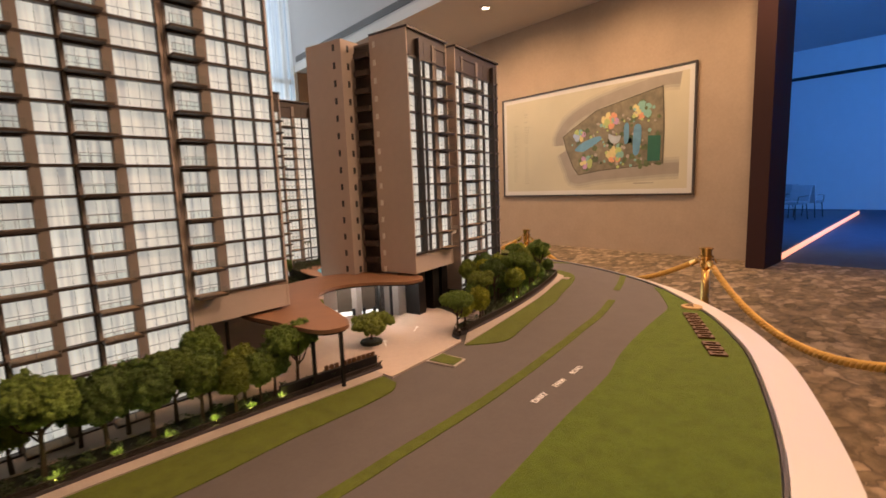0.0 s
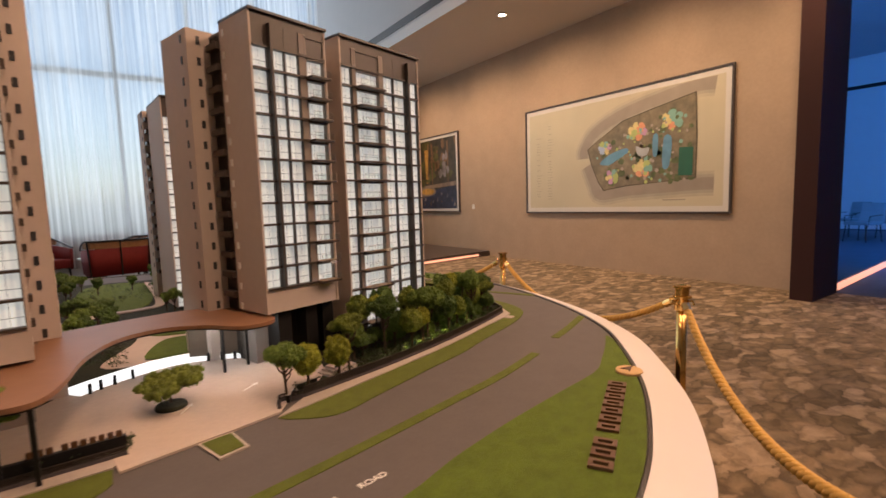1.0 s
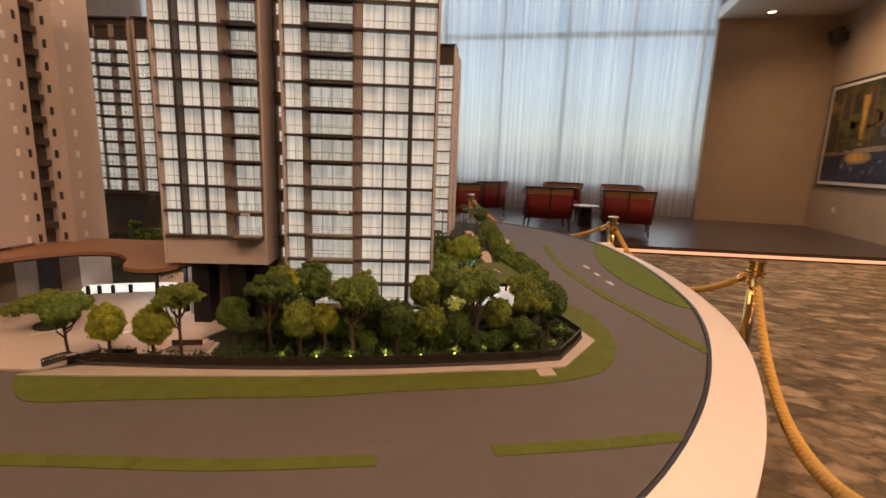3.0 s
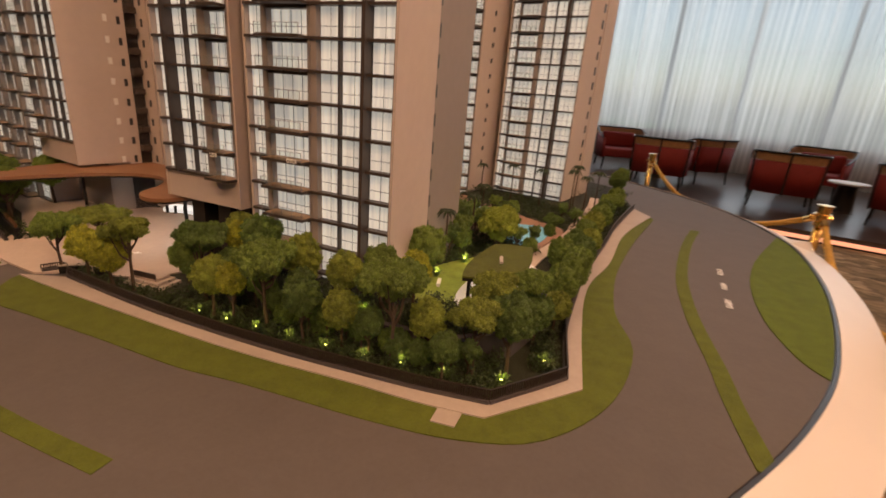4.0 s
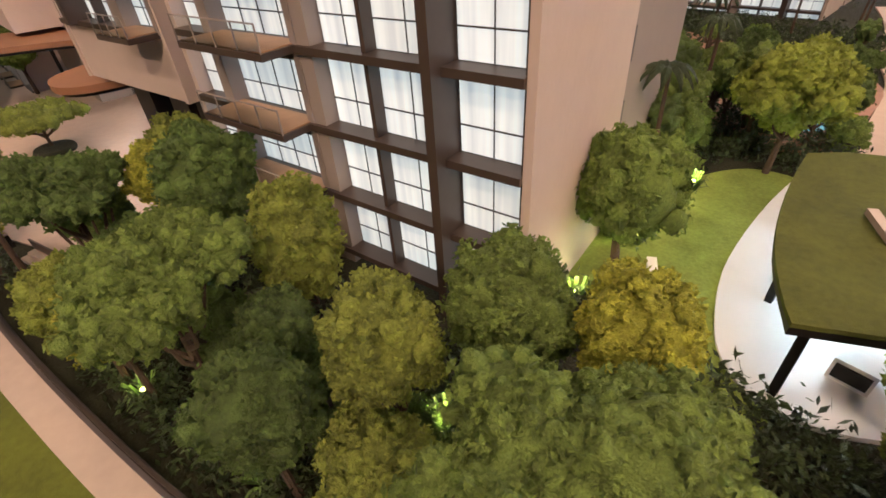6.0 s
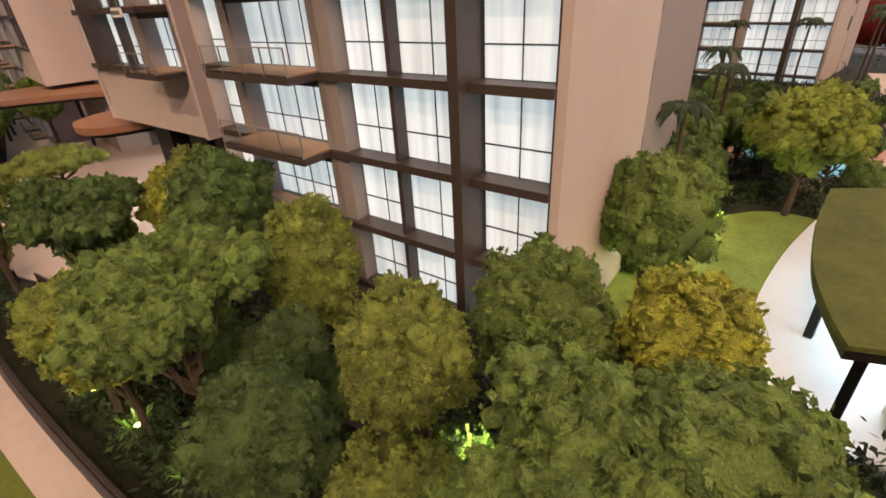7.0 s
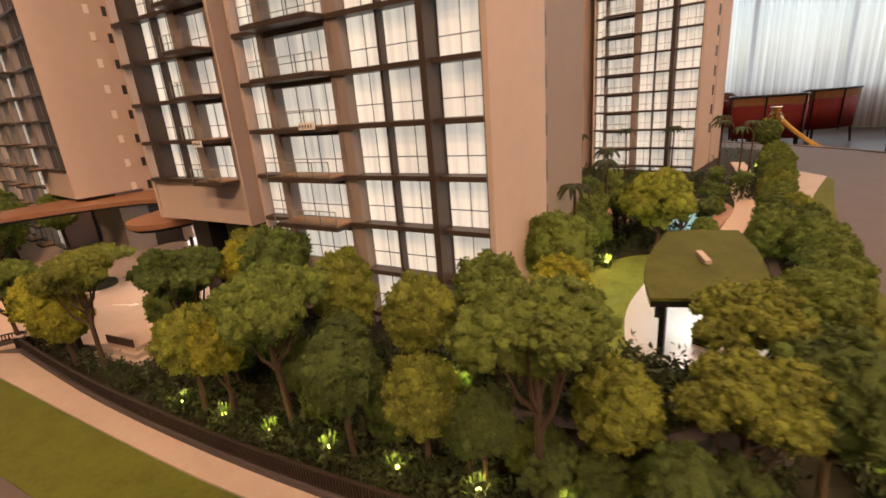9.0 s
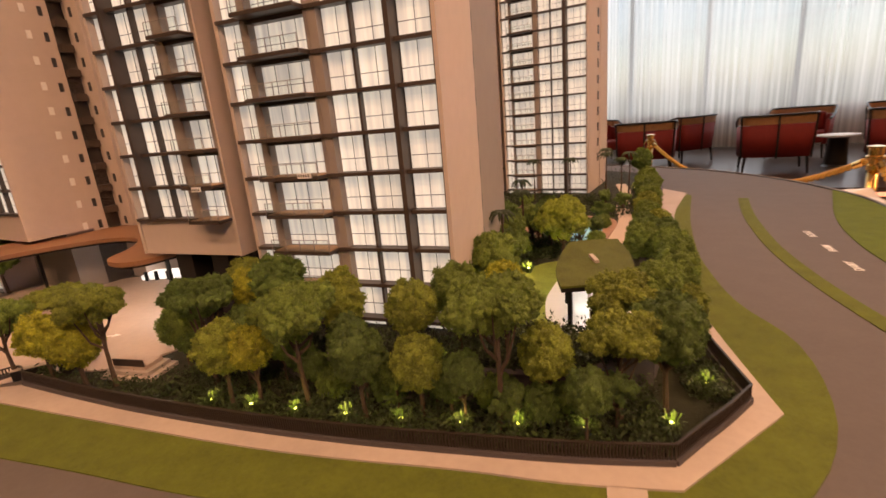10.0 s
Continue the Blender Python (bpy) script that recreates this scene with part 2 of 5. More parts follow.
CEILM = mat("ceiling_paint", (0.62, 0.57, 0.51), 0.8, scale=4, vary=0.02)
FASCIA = mat("fascia_paint", (0.66, 0.65, 0.66), 0.7, scale=4, vary=0.02)
MAROON = mat("dark_pillar", (0.034, 0.008, 0.006), 0.9, scale=6, vary=0.1)
DARKFLOOR = mat("dark_timber_floor", (0.060, 0.044, 0.038), 0.28, scale=8, vary=0.2, bump=0.03)
LED = mat("led_strip", (0.9, 0.6, 0.4), 0.5, emit=(1.0, 0.42, 0.25), strength=1.1)
RED = mat("red_upholstery", (0.22, 0.012, 0.008), 0.7, scale=120, vary=0.12, bump=0.15)
CANE = mat("woven_cane", (0.40, 0.20, 0.085), 0.6, scale=160, vary=0.25, bump=0.4)
BLACKW = mat("black_timber", (0.02, 0.016, 0.014), 0.35, vary=0.1)
FRAMEM = mat("picture_frame", (0.06, 0.045, 0.038), 0.4)
MULL = mat("window_mullion", (0.25, 0.27, 0.30), 0.4, vary=0.05)
BLUEWALL = mat("plain_wall", (0.55, 0.58, 0.62), 0.8, scale=4, vary=0.03)
CHAIRB = mat("grey_chair", (0.22, 0.24, 0.27), 0.6)
LENS = mat("lamp_lens", (1, 1, 1), 0.3, emit=(1.0, 0.85, 0.62), strength=14.0)
UPL = mat("uplight_lens", (1, 1, 1), 0.3, emit=(0.9, 1.0, 0.12), strength=4.0)
CARPET = carpet_material()
SHEER = sheer_material()
TRUNK = mat("bark", (0.075, 0.05, 0.032), 0.9, scale=200, vary=0.25, bump=0.5)
LEAVES = [mat("foliage_" + n, c, 0.85, scale=260, vary=0.42, bump=0.8, bscale=700, rand=0.16, island=0.24)
          for n, c in (("deep", (0.095, 0.158, 0.030)), ("mid", (0.150, 0.225, 0.036)), ("olive", (0.215, 0.270, 0.036)), ("lime", (0.33, 0.36, 0.030)))]
PLANT = mat("broad_leaves", (0.075, 0.125, 0.028), 0.45, scale=200, vary=0.3, island=0.4)
LIME = mat("foliage_fresh", (0.24, 0.31, 0.032), 0.85, scale=260, vary=0.35, bump=0.8, bscale=700, island=0.24)
UNDER = mat("undergrowth", (0.034, 0.056, 0.015), 0.55, scale=200, vary=0.4, bump=0.6, island=0.6)


# ---- building helpers ----
def mesh_of(bm, name, material):
    me = bpy.data.meshes.new(name)
    bm.normal_update()
    bm.to_mesh(me)
    bm.free()
    for m in material if isinstance(material, (list, tuple)) else [material]:
        me.materials.append(m)
    return me


def part(name, bm, material, parent=None, label="", smooth=False):
    me = mesh_of(bm, name, material)
    if smooth:
        me.polygons.foreach_set("use_smooth", [True] * len(me.polygons))
    ob = new(name, me)
    ob.parent = parent
    if label:
        ob["label"] = label
    return ob


def piece(name, me, parent, m):
    """One more object on a shared mesh."""
    ob = new(name, me)
    ob.parent = parent
    ob.matrix_basis = m
    return ob


def empty(name, m=Matrix(), label="", category="", group="", kind=""):
    ob = new(name)
    ob.empty_display_size = 0.05
    ob.matrix_basis = m
    return tagged(ob, label, category, group, kind)


def structure(name, bm, material, label="", smooth=False, category=""):
    return tagged(part(name, bm, material, None, "", smooth), label, category or name.split("_")[0], "", "structure")


def box(bm, x0, y0, z0, x1, y1, z1, bevel=0.0, index=0):
    vs = [bm.verts.new((x, y, z)) for z in (z0, z1) for x, y in ((x0, y0), (x1, y0), (x1, y1), (x0, y1))]
    fs = [(3, 2, 1, 0), (4, 5, 6, 7), (0, 1, 5, 4), (1, 2, 6, 5), (2, 3, 7, 6), (3, 0, 4, 7)]
    faces = [bm.faces.new([vs[i] for i in f]) for f in fs]
    for f in faces:
        f.material_index = index
    if bevel:
        bmesh.ops.bevel(bm, geom=list({e for f in faces for e in f.edges}), offset=bevel, segments=2, affect="EDGES", profile=0.6)
    return bm


def boxed(*a, **k):
    return box(bmesh.new(), *a, **k)


def prism(points, z0, z1, bm=None):
    bm = bm or bmesh.new()
    lo = [bm.verts.new((x, y, z0)) for x, y in points]
    hi = [bm.verts.new((x, y, z1)) for x, y in points]
    n = len(points)
    bm.faces.new(hi)
    bm.faces.new(lo[::-1])
    for i in range(n):
        j = (i + 1) % n
        bm.faces.new((lo[i], lo[j], hi[j], hi[i]))
    bmesh.ops.recalc_face_normals(bm, faces=bm.faces[:])
    return bm


def smooth_line(points, steps=6, closed=False):
    """A Catmull-Rom curve through plan points."""
    p = [Vector(q) for q in points]
    n = len(p)
    out = []
    for i in range(n if closed else n - 1):
        if closed:
            a, b, c, d = p[i - 1], p[i], p[(i + 1) % n], p[(i + 2) % n]
        else:
            a, b, c, d = p[max(i - 1, 0)], p[i], p[i + 1], p[min(i + 2, n - 1)]
        for s in range(steps):
            t = s / steps
            out.append(0.5 * ((2 * b) + (c - a) * t + (2 * a - 5 * b + 4 * c - d) * t * t + (3 * b - a - 3 * c + d) * t ** 3))
    if not closed:
        out.append(p[-1])
    return [tuple(v) for v in out]


def offset_line(points, d, closed=False):
    """The line moved by d to its right."""
    out = []
    n = len(points)
    for i, (x, y) in enumerate(points):
        a = points[(i - 1) % n] if closed or i else points[i]
        b = points[(i + 1) % n] if closed or i < n - 1 else points[i]
        t = Vector((b[0] - a[0], b[1] - a[1])).normalized()
        out.append((x + t.y * d, y - t.x * d))
    return out


def ribbon(points, w0, w1, z0, z1):
    """A band along a plan line, from w0 to w1 at its right."""
    a, b = offset_line(points, w0), offset_line(points, w1)
    return prism(a + b[::-1], z0, z1)


def ring(inner, outer, z0, z1):
    """A closed band between two plan lines of as many points."""
    bm = bmesh.new()
    rows = [[bm.verts.new((x, y, z)) for x, y in line] for line, z in ((inner, z0), (inner, z1), (outer, z1), (outer, z0))]
    n = len(inner)
    for r in range(4):
        a, b = rows[r], rows[(r + 1) % 4]
        for i in range(n):
            j = (i + 1) % n
            bm.faces.new((a[i], a[j], b[j], b[i]))
    bmesh.ops.recalc_face_normals(bm, faces=bm.faces[:])
    return bm


def tube(points, radius, sides=8, bm=None, close=True):
    """A round bar along points in space; radius may be one number or one a point."""
    bm = bm or bmesh.new()
    pts = [Vector(p) for p in points]
    rad = radius if isinstance(radius, (list, tuple)) else [radius] * len(pts)
    rows = []
    up = Vector((0.13, 0.21, 0.97))
    for i, p in enumerate(pts):
        t = (pts[min(i + 1, len(pts) - 1)] - pts[max(i - 1, 0)]).normalized()
        u = t.cross(up)
        u = u.normalized() if u.length > 1e-4 else Vector((1, 0, 0))
        v = t.cross(u)
        rows.append([bm.verts.new(p + rad[i] * (u * math.cos(a) + v * math.sin(a))) for a in (2 * math.pi * k / sides for k in range(sides))])
    for a, b in zip(rows, rows[1:]):
        for k in range(sides):
            bm.faces.new((a[k], a[(k + 1) % sides], b[(k + 1) % sides], b[k]))
    if close:
        bm.faces.new(rows[0][::-1])
        bm.faces.new(rows[-1])
    bmesh.ops.recalc_face_normals(bm, faces=bm.faces[:])
    return bm


def lathe(profile, sides=24, bm=None, x=0.0, y=0.0):
    """A turned body from (radius, height) pairs."""
    bm = bm or bmesh.new()
    rows = [[bm.verts.new((x + r * math.cos(2 * math.pi * k / sides), y + r * math.sin(2 * math.pi * k / sides), z)) for k in range(sides)] for r, z in profile]
    for a, b in zip(rows, rows[1:]):
        for k in range(sides):
            bm.faces.new((a[k], a[(k + 1) % sides], b[(k + 1) % sides], b[k]))
    bm.faces.new(rows[0][::-1])
    bm.faces.new(rows[-1])
    bmesh.ops.recalc_face_normals(bm, faces=bm.faces[:])
    return bm


# ---- room ----
G = 0.75
X_WALL, Y_CURTAIN, X_SOFFIT, Z_SOFFIT, Z_TOP = 9.17, 14.05, 6.62, 4.92, 8.6
structure("floor", boxed(-10, -6, -0.2, 9.4, 14.4, 0.0), CARPET, "patterned brown carpet over the whole showroom floor")
structure("wall_east", boxed(X_WALL, 2.72, 0, X_WALL + 0.25, 14.3, 5.1), WALLM, "warm beige fabric-clad wall carrying two framed prints")
structure("wall_curtain_end", boxed(6.66, 14.0, 0, X_WALL, 14.25, 5.1), WALLM, "warm beige wall beside the tall curtain")
structure("wall_south", boxed(-10, -6.2, 0, 9.4, -6, Z_TOP), WALLM, "plain beige wall closing the showroom")
structure("wall_east_return", boxed(X_WALL, -6, 0, X_WALL + 0.25, -2.6, 5.1), WALLM, "plain beige wall beside the blue room")
structure("wall_lintel", boxed(X_WALL, -2.6, 4.5, X_WALL + 0.25, 2.4, 5.1), MAROON, "dark lintel over the blue room's opening")
structure("ceiling_low", boxed(X_SOFFIT, -6, Z_SOFFIT, 9.45, 14.3, Z_SOFFIT + 0.2), CEILM, "smooth cream soffit with small downlights")
fascia = structure("wall_fascia", boxed(X_SOFFIT, -6, Z_SOFFIT + 0.2, X_SOFFIT + 0.2, 14.3, Z_TOP), FASCIA, "pale grey bulkhead wall above the low soffit")
part("fascia_trim", boxed(X_SOFFIT - 0.012, -6, Z_SOFFIT, X_SOFFIT, 14.0, Z_SOFFIT + 0.2), WHITE, fascia)
part("air_slot", boxed(X_SOFFIT - 0.014, -5.5, Z_SOFFIT + 0.26, X_SOFFIT - 0.004, 13.9, Z_SOFFIT + 0.42), BROWN, fascia, "dark linear air slot")
structure("ceiling_high", boxed(-10, -6, Z_TOP, X_SOFFIT + 0.2, 14.3, Z_TOP + 0.2), FASCIA, "white high ceiling over the model")
pillar = structure("pillar_1", boxed(8.5, 2.46, 0, 9.42, 2.71, 4.92), MAROON, "dark maroon lacquered pillar beside the blue room")

# Platform with lit edge.
edge = [(-10.0, 8.55), (2.9, 8.72), (8.80, 9.58), (X_WALL, 9.58), (X_WALL, 14.0), (6.66, 14.0), (6.66, 14.3), (-10, 14.3)]
structure("floor_platform", prism(edge, 0.0, 0.13), DARKFLOOR, "dark polished timber platform one step high")
for a, b in zip(edge[:2], edge[1:3]):
    d = Vector((b[0] - a[0], b[1] - a[1], 0))
    m = Matrix.Translation((a[0], a[1], 0)) @ Matrix.Rotation(math.atan2(d.y, d.x), 4, "Z")
    strip = tagged(part("led_strip", boxed(0.02, -0.03, 0.03, d.length - 0.02, -0.004, 0.075), LED), "glowing warm light strip under the platform edge", "light strip", "platform light strips")
    strip.matrix_basis = m

# West side: window to the garden, a timber pier, plain wall.
TIMBER = mat("timber_panel", (0.20, 0.095, 0.045), 0.5, scale=5, vary=0.2)
structure("wall_west_south", boxed(-10.2, -6, 0, -10, -3.6, Z_TOP), TIMBER, "warm brown timber-panelled wall")
structure("wall_west_pier", boxed(-10.2, 2.15, 0, -10, 14.3, Z_TOP), TIMBER, "warm brown timber-panelled wall beside the garden window")
structure("wall_west_head", boxed(-10.2, -3.6, 4.4, -10, 2.15, Z_TOP), WALLM, "wall above the garden window")
gwin = structure("window_2", boxed(-10.15, -3.6, 0.0, -10.05, 2.15, 0.12), BLACK, "wide dark-framed window onto green trees", category="window")
for y in (-3.55, -1.68, 0.22, 2.10):
    part("mullion", boxed(-10.15, y - 0.04, 0.12, -10.05, y + 0.04, 4.4), BLACK, gwin)
part("transom", boxed(-10.14, -3.51, 2.5, -10.06, 2.06, 2.56), BLACK, gwin)
structure("ground_outside", boxed(-70, -60, -0.6, -10.3, 60, -0.4), mat("outdoor_grass", (0.07, 0.12, 0.03), 0.95, scale=2, vary=0.3), "grass outside the window", category="ground")

# Tall window behind the curtain.
win = structure("window_1", boxed(-10, 14.42, 0.13, 6.7, 14.56, 0.92), mat("sill_wall", (0.55, 0.38, 0.28), 0.8), "tall curtain wall window with slim grey mullions", category="window")
for k in range(10):
    x = 6.5 - 1.66 * k
    part("mullion", boxed(x - 0.045, 14.44, 0.92, x + 0.045, 14.54, Z_TOP), MULL, win)
for z in (2.74, 4.74):
    part("transom", boxed(-10, 14.45, z - (0.07 if z > 4 else 0.008), 6.7, 14.53, z + (0.07 if z > 4 else 0.008)), MULL, win)


def curtain():
    bm = bmesh.new()
    rng = random.Random(4)
    x, rows = -9.9, []
    k = 0
    while x < 6.66:
        dy = (0.05 if k % 2 else -0.05) * rng.uniform(0.5, 1.2)
        a = bm.verts.new((x, Y_CURTAIN + 0.1 + dy, 0.15))
        b = bm.verts.new((x + rng.uniform(-0.01, 0.01), Y_CURTAIN + 0.1 + dy * 0.75, Z_TOP - 0.02))
        rows.append((a, b))
        x += rng.uniform(0.035, 0.075)
        k += 1
    for (a, b), (c, d) in zip(rows, rows[1:]):
        bm.faces.new((a, c, d, b))
    ob = part("sheer_curtain", bm, SHEER, None, smooth=True)
    return tagged(ob, "floor-length pleated sheer white curtain before the window", "curtain")


curtain()

# Blue-lit room behind the opening.
structure("floor_blue_room", boxed(9.4, -9, -0.2, 24, 8, 0.0), mat("navy_carpet", (0.05, 0.07, 0.12), 0.9, scale=30, vary=0.2), "dark blue carpet of the room beyond")
structure("floor_blue_step", prism([(9.42, 2.50), (20.6, 3.0), (20.6, 8), (9.42, 8)], 0.0, 0.12), mat("navy_platform", (0.05, 0.06, 0.10), 0.5, scale=30, vary=0.2), "raised dark platform with a lit edge")
bl = tagged(part("led_strip", boxed(0.0, -0.03, 0.02, 11.0, -0.004, 0.11), LED), "glowing warm light strip along the raised step", "light strip")
bl.matrix_basis = Matrix.Translation((9.5, 2.50, 0)) @ Matrix.Rotation(math.atan2(0.5, 11.18), 4, "Z")
structure("wall_blue_back", boxed(23, -9, 0, 23.2, 8, 6), BLUEWALL, "plain wall washed with blue light")
structure("wall_blue_side", boxed(9.42, 8, 0, 23.2, 8.2, 6), BLUEWALL, "plain wall washed with blue light")
structure("wall_blue_south", boxed(9.42, -9.2, 0, 23.2, -9, 6), BLUEWALL, "plain wall washed with blue light")
structure("ceiling_blue_room", boxed(9.42, -9, 6, 23.2, 8.2, 6.2), BLUEWALL, "plain ceiling of the blue-lit room")
structure("trim_blue_wall", boxed(22.95, -9, 4.9, 22.995, 8, 5.02), BLACK, "thin dark line high on the blue wall")


def downlight(x, y):
    e = empty("downlight", pose(x, y, Z_SOFFIT), "small round recessed ceiling downlight, switched on", "downlight", "soffit downlights")
    part("bezel", lathe([(0.10, 0.0), (0.10, -0.02), (0.085, -0.028), (0.07, -0.02), (0.07, 0.0)], 20), WHITE, e)
    part("lens", lathe([(0.066, -0.004), (0.066, -0.012)], 16), LENS, e)


for ly in (7.17, 11.87, 13.47):
    downlight(7.55, ly)


# ---- stanchions and ropes ----
def stanchion(x, y, group="rope posts round the model"):
    e = empty("stanchion", pose(x, y, 0), "polished brass rope post standing on the carpet", "stanchion", group)
    part("base", lathe([(0.16, 0.0), (0.16, 0.015), (0.13, 0.03), (0.035, 0.045)], 32), GOLD, e, smooth=True)
    part("pole", lathe([(0.026, 0.04), (0.026, 0.845)], 24), GOLD, e, smooth=True)
    part("collar", lathe([(0.026, 0.83), (0.036, 0.836), (0.036, 0.862), (0.03, 0.866), (0.03, 0.895), (0.046, 0.90), (0.046, 0.91), (0.03, 0.915)], 24), GOLD, e)
    part("cap", lathe([(0.034, 0.912), (0.034, 0.95), (0.043, 0.953), (0.043, 0.962), (0.02, 0.966)], 24), GOLD, e)
    for a in (0.7, 2.8, 4.6):
        part("hook", tube([(0.03 * math.cos(a), 0.03 * math.sin(a), 0.885), (0.06 * math.cos(a), 0.06 * math.sin(a), 0.89), (0.066 * math.cos(a), 0.066 * math.sin(a), 0.87)], 0.005, 6), GOLD, e)
    return e


def rope(a, b, sag):
    """A rope of three twisted strands between two posts, with brass end fittings."""
    a, b = Vector((*a, 0.872)), Vector((*b, 0.872))
    d = (b - a).normalized()
    a, b = a + d * 0.06, b - d * 0.06
    e = empty("barrier_rope", Matrix(), "thick twisted gold barrier rope hanging between brass posts", "rope", "barrier ropes")
    n = 160
    line = [a.lerp(b, i / n) - Vector((0, 0, sag * (1 - (2 * i / n - 1) ** 2))) for i in range(n + 1)]
    side = d.cross(Vector((0, 0, 1)))
    bm = bmesh.new()
    for s in range(3):
        pts = []
        for i, p in enumerate(line):
            w = i * 0.75 + s * 2 * math.pi / 3
            pts.append(p + 0.0095 * (side * math.cos(w) + Vector((0, 0, 1)) * math.sin(w)))
        tube(pts, 0.0115, 6, bm)
    part("cord", bm, ROPE, e, smooth=True)
    for p, q in ((line[0], line[4]), (line[-1], line[-5])):
        part("end_fitting", tube([p, q], 0.021, 10), GOLD, e, "brass end fitting")


POSTS = [(2.27, 0.29), (3.634, 1.554), (4.077, 3.42), (3.604, 5.145), (2.05, 6.95), (0.2, 0.06)]
for x, y in POSTS:
    stanchion(x, y)
for i, j, s in ((0, 1, 0.24), (1, 2, 0.26), (2, 3, 0.26), (3, 4, 0.26), (5, 0, 0.26)):
    rope(POSTS[i], POSTS[j], s)


# ---- prints on the wall ----
def framed(name, y0, y1, z0, z1, label):
    e = empty(name, pose(X_WALL, (y0 + y1) / 2, (z0 + z1) / 2), label, "picture")
    w, h, f = (y1 - y0) / 2, (z1 - z0) / 2, 0.035
    for nm, b in (("frame_top", (-w, h - f, w, h)), ("frame_bottom", (-w, -h, w, -h + f)), ("frame_side", (-w, -h + f, -w + f, h - f)), ("frame_side", (w - f, -h + f, w, h - f))):
        part(nm, boxed(-0.05, b[0], b[1], -0.004, b[2], b[3], bevel=0.004), FRAMEM, e)
    return e, w - f, h - f


def flat(parent, name, points, layer, material, label=""):
    """A flat printed shape, points in (y, z) on the picture."""
    bm = bmesh.new()
    x = -0.030 - 0.0012 * layer
    bm.faces.new([bm.verts.new((x, y, z)) for y, z in points])
    ob = part(name, bm, material, parent, label)
    if ob.data.polygons[0].normal.x > 0:
        ob.data.flip_normals()
    return ob


def ink(name, c, vary=0.06, scale=6):
    return mat(name, c, 0.45, scale=scale, vary=vary)


def site_map():
    e, w, h = framed("site_plan_print", 3.74, 8.175, 1.107, 3.402, "large framed site plan print with pastel building shapes on cream")
    part("board", boxed(-0.030, -w, -h, -0.006, w, h), ink("white_board", (0.66, 0.62, 0.55), 0.04, 1.2), e)
    flat(e, "plan_field", [(-w + 0.09, -h + 0.09), (w - 0.09, -h + 0.09), (w - 0.09, h - 0.09), (-w + 0.09, h - 0.09)], 1, ink("cream_field", (0.56, 0.50, 0.34), 0.10, 1.2))
    # Soft-edged roads: nested bands, darker inwards.
    top = [(0.59, -0.05), (0.56, 0.15), (0.29, 0.45), (-0.26, 0.68), (-0.93, 0.82), (-1.63, 0.92), (-1.95, 0.90)]
    low = [(0.50, -0.2), (0.34, -0.55), (0.20, -0.78), (-0.4, -0.72), (-1.0, -0.69), (-1.67, -0.66), (-1.95, -0.66)]
    for line, s in ((top, 1), (low, 1)):
        for k, (wd, c) in enumerate(((0.20, (0.50, 0.44, 0.31)), (0.15, (0.42, 0.365, 0.27)), (0.10, (0.34, 0.285, 0.215)))):
            pts = smooth_line(line, 5)
            band = offset_line(pts, -wd) + offset_line(pts, wd)[::-1]
            flat(e, "plan_road", [(max(-w + 0.1, y), max(-h + 0.1, min(h - 0.1, z))) for y, z in band], 2 + k, ink("map_road", c, 0.12, 5))
    outline = [(0.48, 0.12), (0.27, 0.25), (-0.3, 0.56), (-1.01, 0.7), (-1.63, 0.81), (-1.66, 0.12), (-1.65, -0.55), (-1.09, -0.58), (-0.4, -0.62), (0.11, -0.69), (0.24, -0.51), (0.4, -0.15)]
    flat(e, "plan_site_edge", [((y + 0.6) * 1.02 - 0.6, z * 1.03) for y, z in outline], 6, ink("map_edge", (0.10, 0.075, 0.04), 0.3, 12))
    flat(e, "plan_site", outline, 7, ink("map_site", (0.22, 0.18, 0.105), 0.5, 9))
    rng = random.Random(3)
    green = ink("map_green", (0.12, 0.14, 0.05), 0.5, 18)
    for _ in range(70):
        y, z, s = rng.uniform(-1.6, 0.35), rng.uniform(-0.6, 0.6), rng.uniform(0.035, 0.085)
        if z > 0.24 - 0.31 * (y - 0.3) - 0.08 or (y > 0.1 and z < -0.25):
            continue
        flat(e, "garden_patch", [(y + s * math.cos(a) * rng.uniform(0.6, 1.25), z + s * math.sin(a) * rng.uniform(0.6, 1.25)) for a in [k * 0.9 for k in range(7)]], 8, green)
    tone = {"b": (0.40, 0.48, 0.62), "g": (0.46, 0.52, 0.16), "t": (0.24, 0.44, 0.34), "p": (0.55, 0.30, 0.45), "y": (0.70, 0.58, 0.24), "o": (0.75, 0.33, 0.17)}
    paleink = ink("map_path", (0.42, 0.34, 0.26), 0.1)
    inks = {k: ink("map_block", c, 0.12, 14) for k, c in tone.items()}
    clusters = [(0.10, 0.12, 0.15, "bgtpyb"), (-0.60, 0.34, 0.19, "yyopog"), (-1.25, 0.44, 0.19, "ytttoy"), (-0.08, -0.45, 0.15, "ptggpy"), (-0.72, -0.33, 0.19, "ygtooy")]
    for i, (cy, cz, size, tones) in enumerate(clusters):
        for q, c in enumerate(tones):
            a = q * 1.047 + 0.3 * i
            y, z, r1, r2 = cy + size * 0.50 * math.cos(a), cz + size * 0.42 * math.sin(a), size * rng.uniform(0.42, 0.62), size * rng.uniform(0.36, 0.50)
            lobe = [(1, 0.15), (0.75, 0.7), (0.2, 0.55), (-0.1, 1.0), (-0.7, 0.75), (-1.0, 0.1), (-0.6, -0.7), (0.0, -0.55), (0.3, -1.0), (0.85, -0.6)]
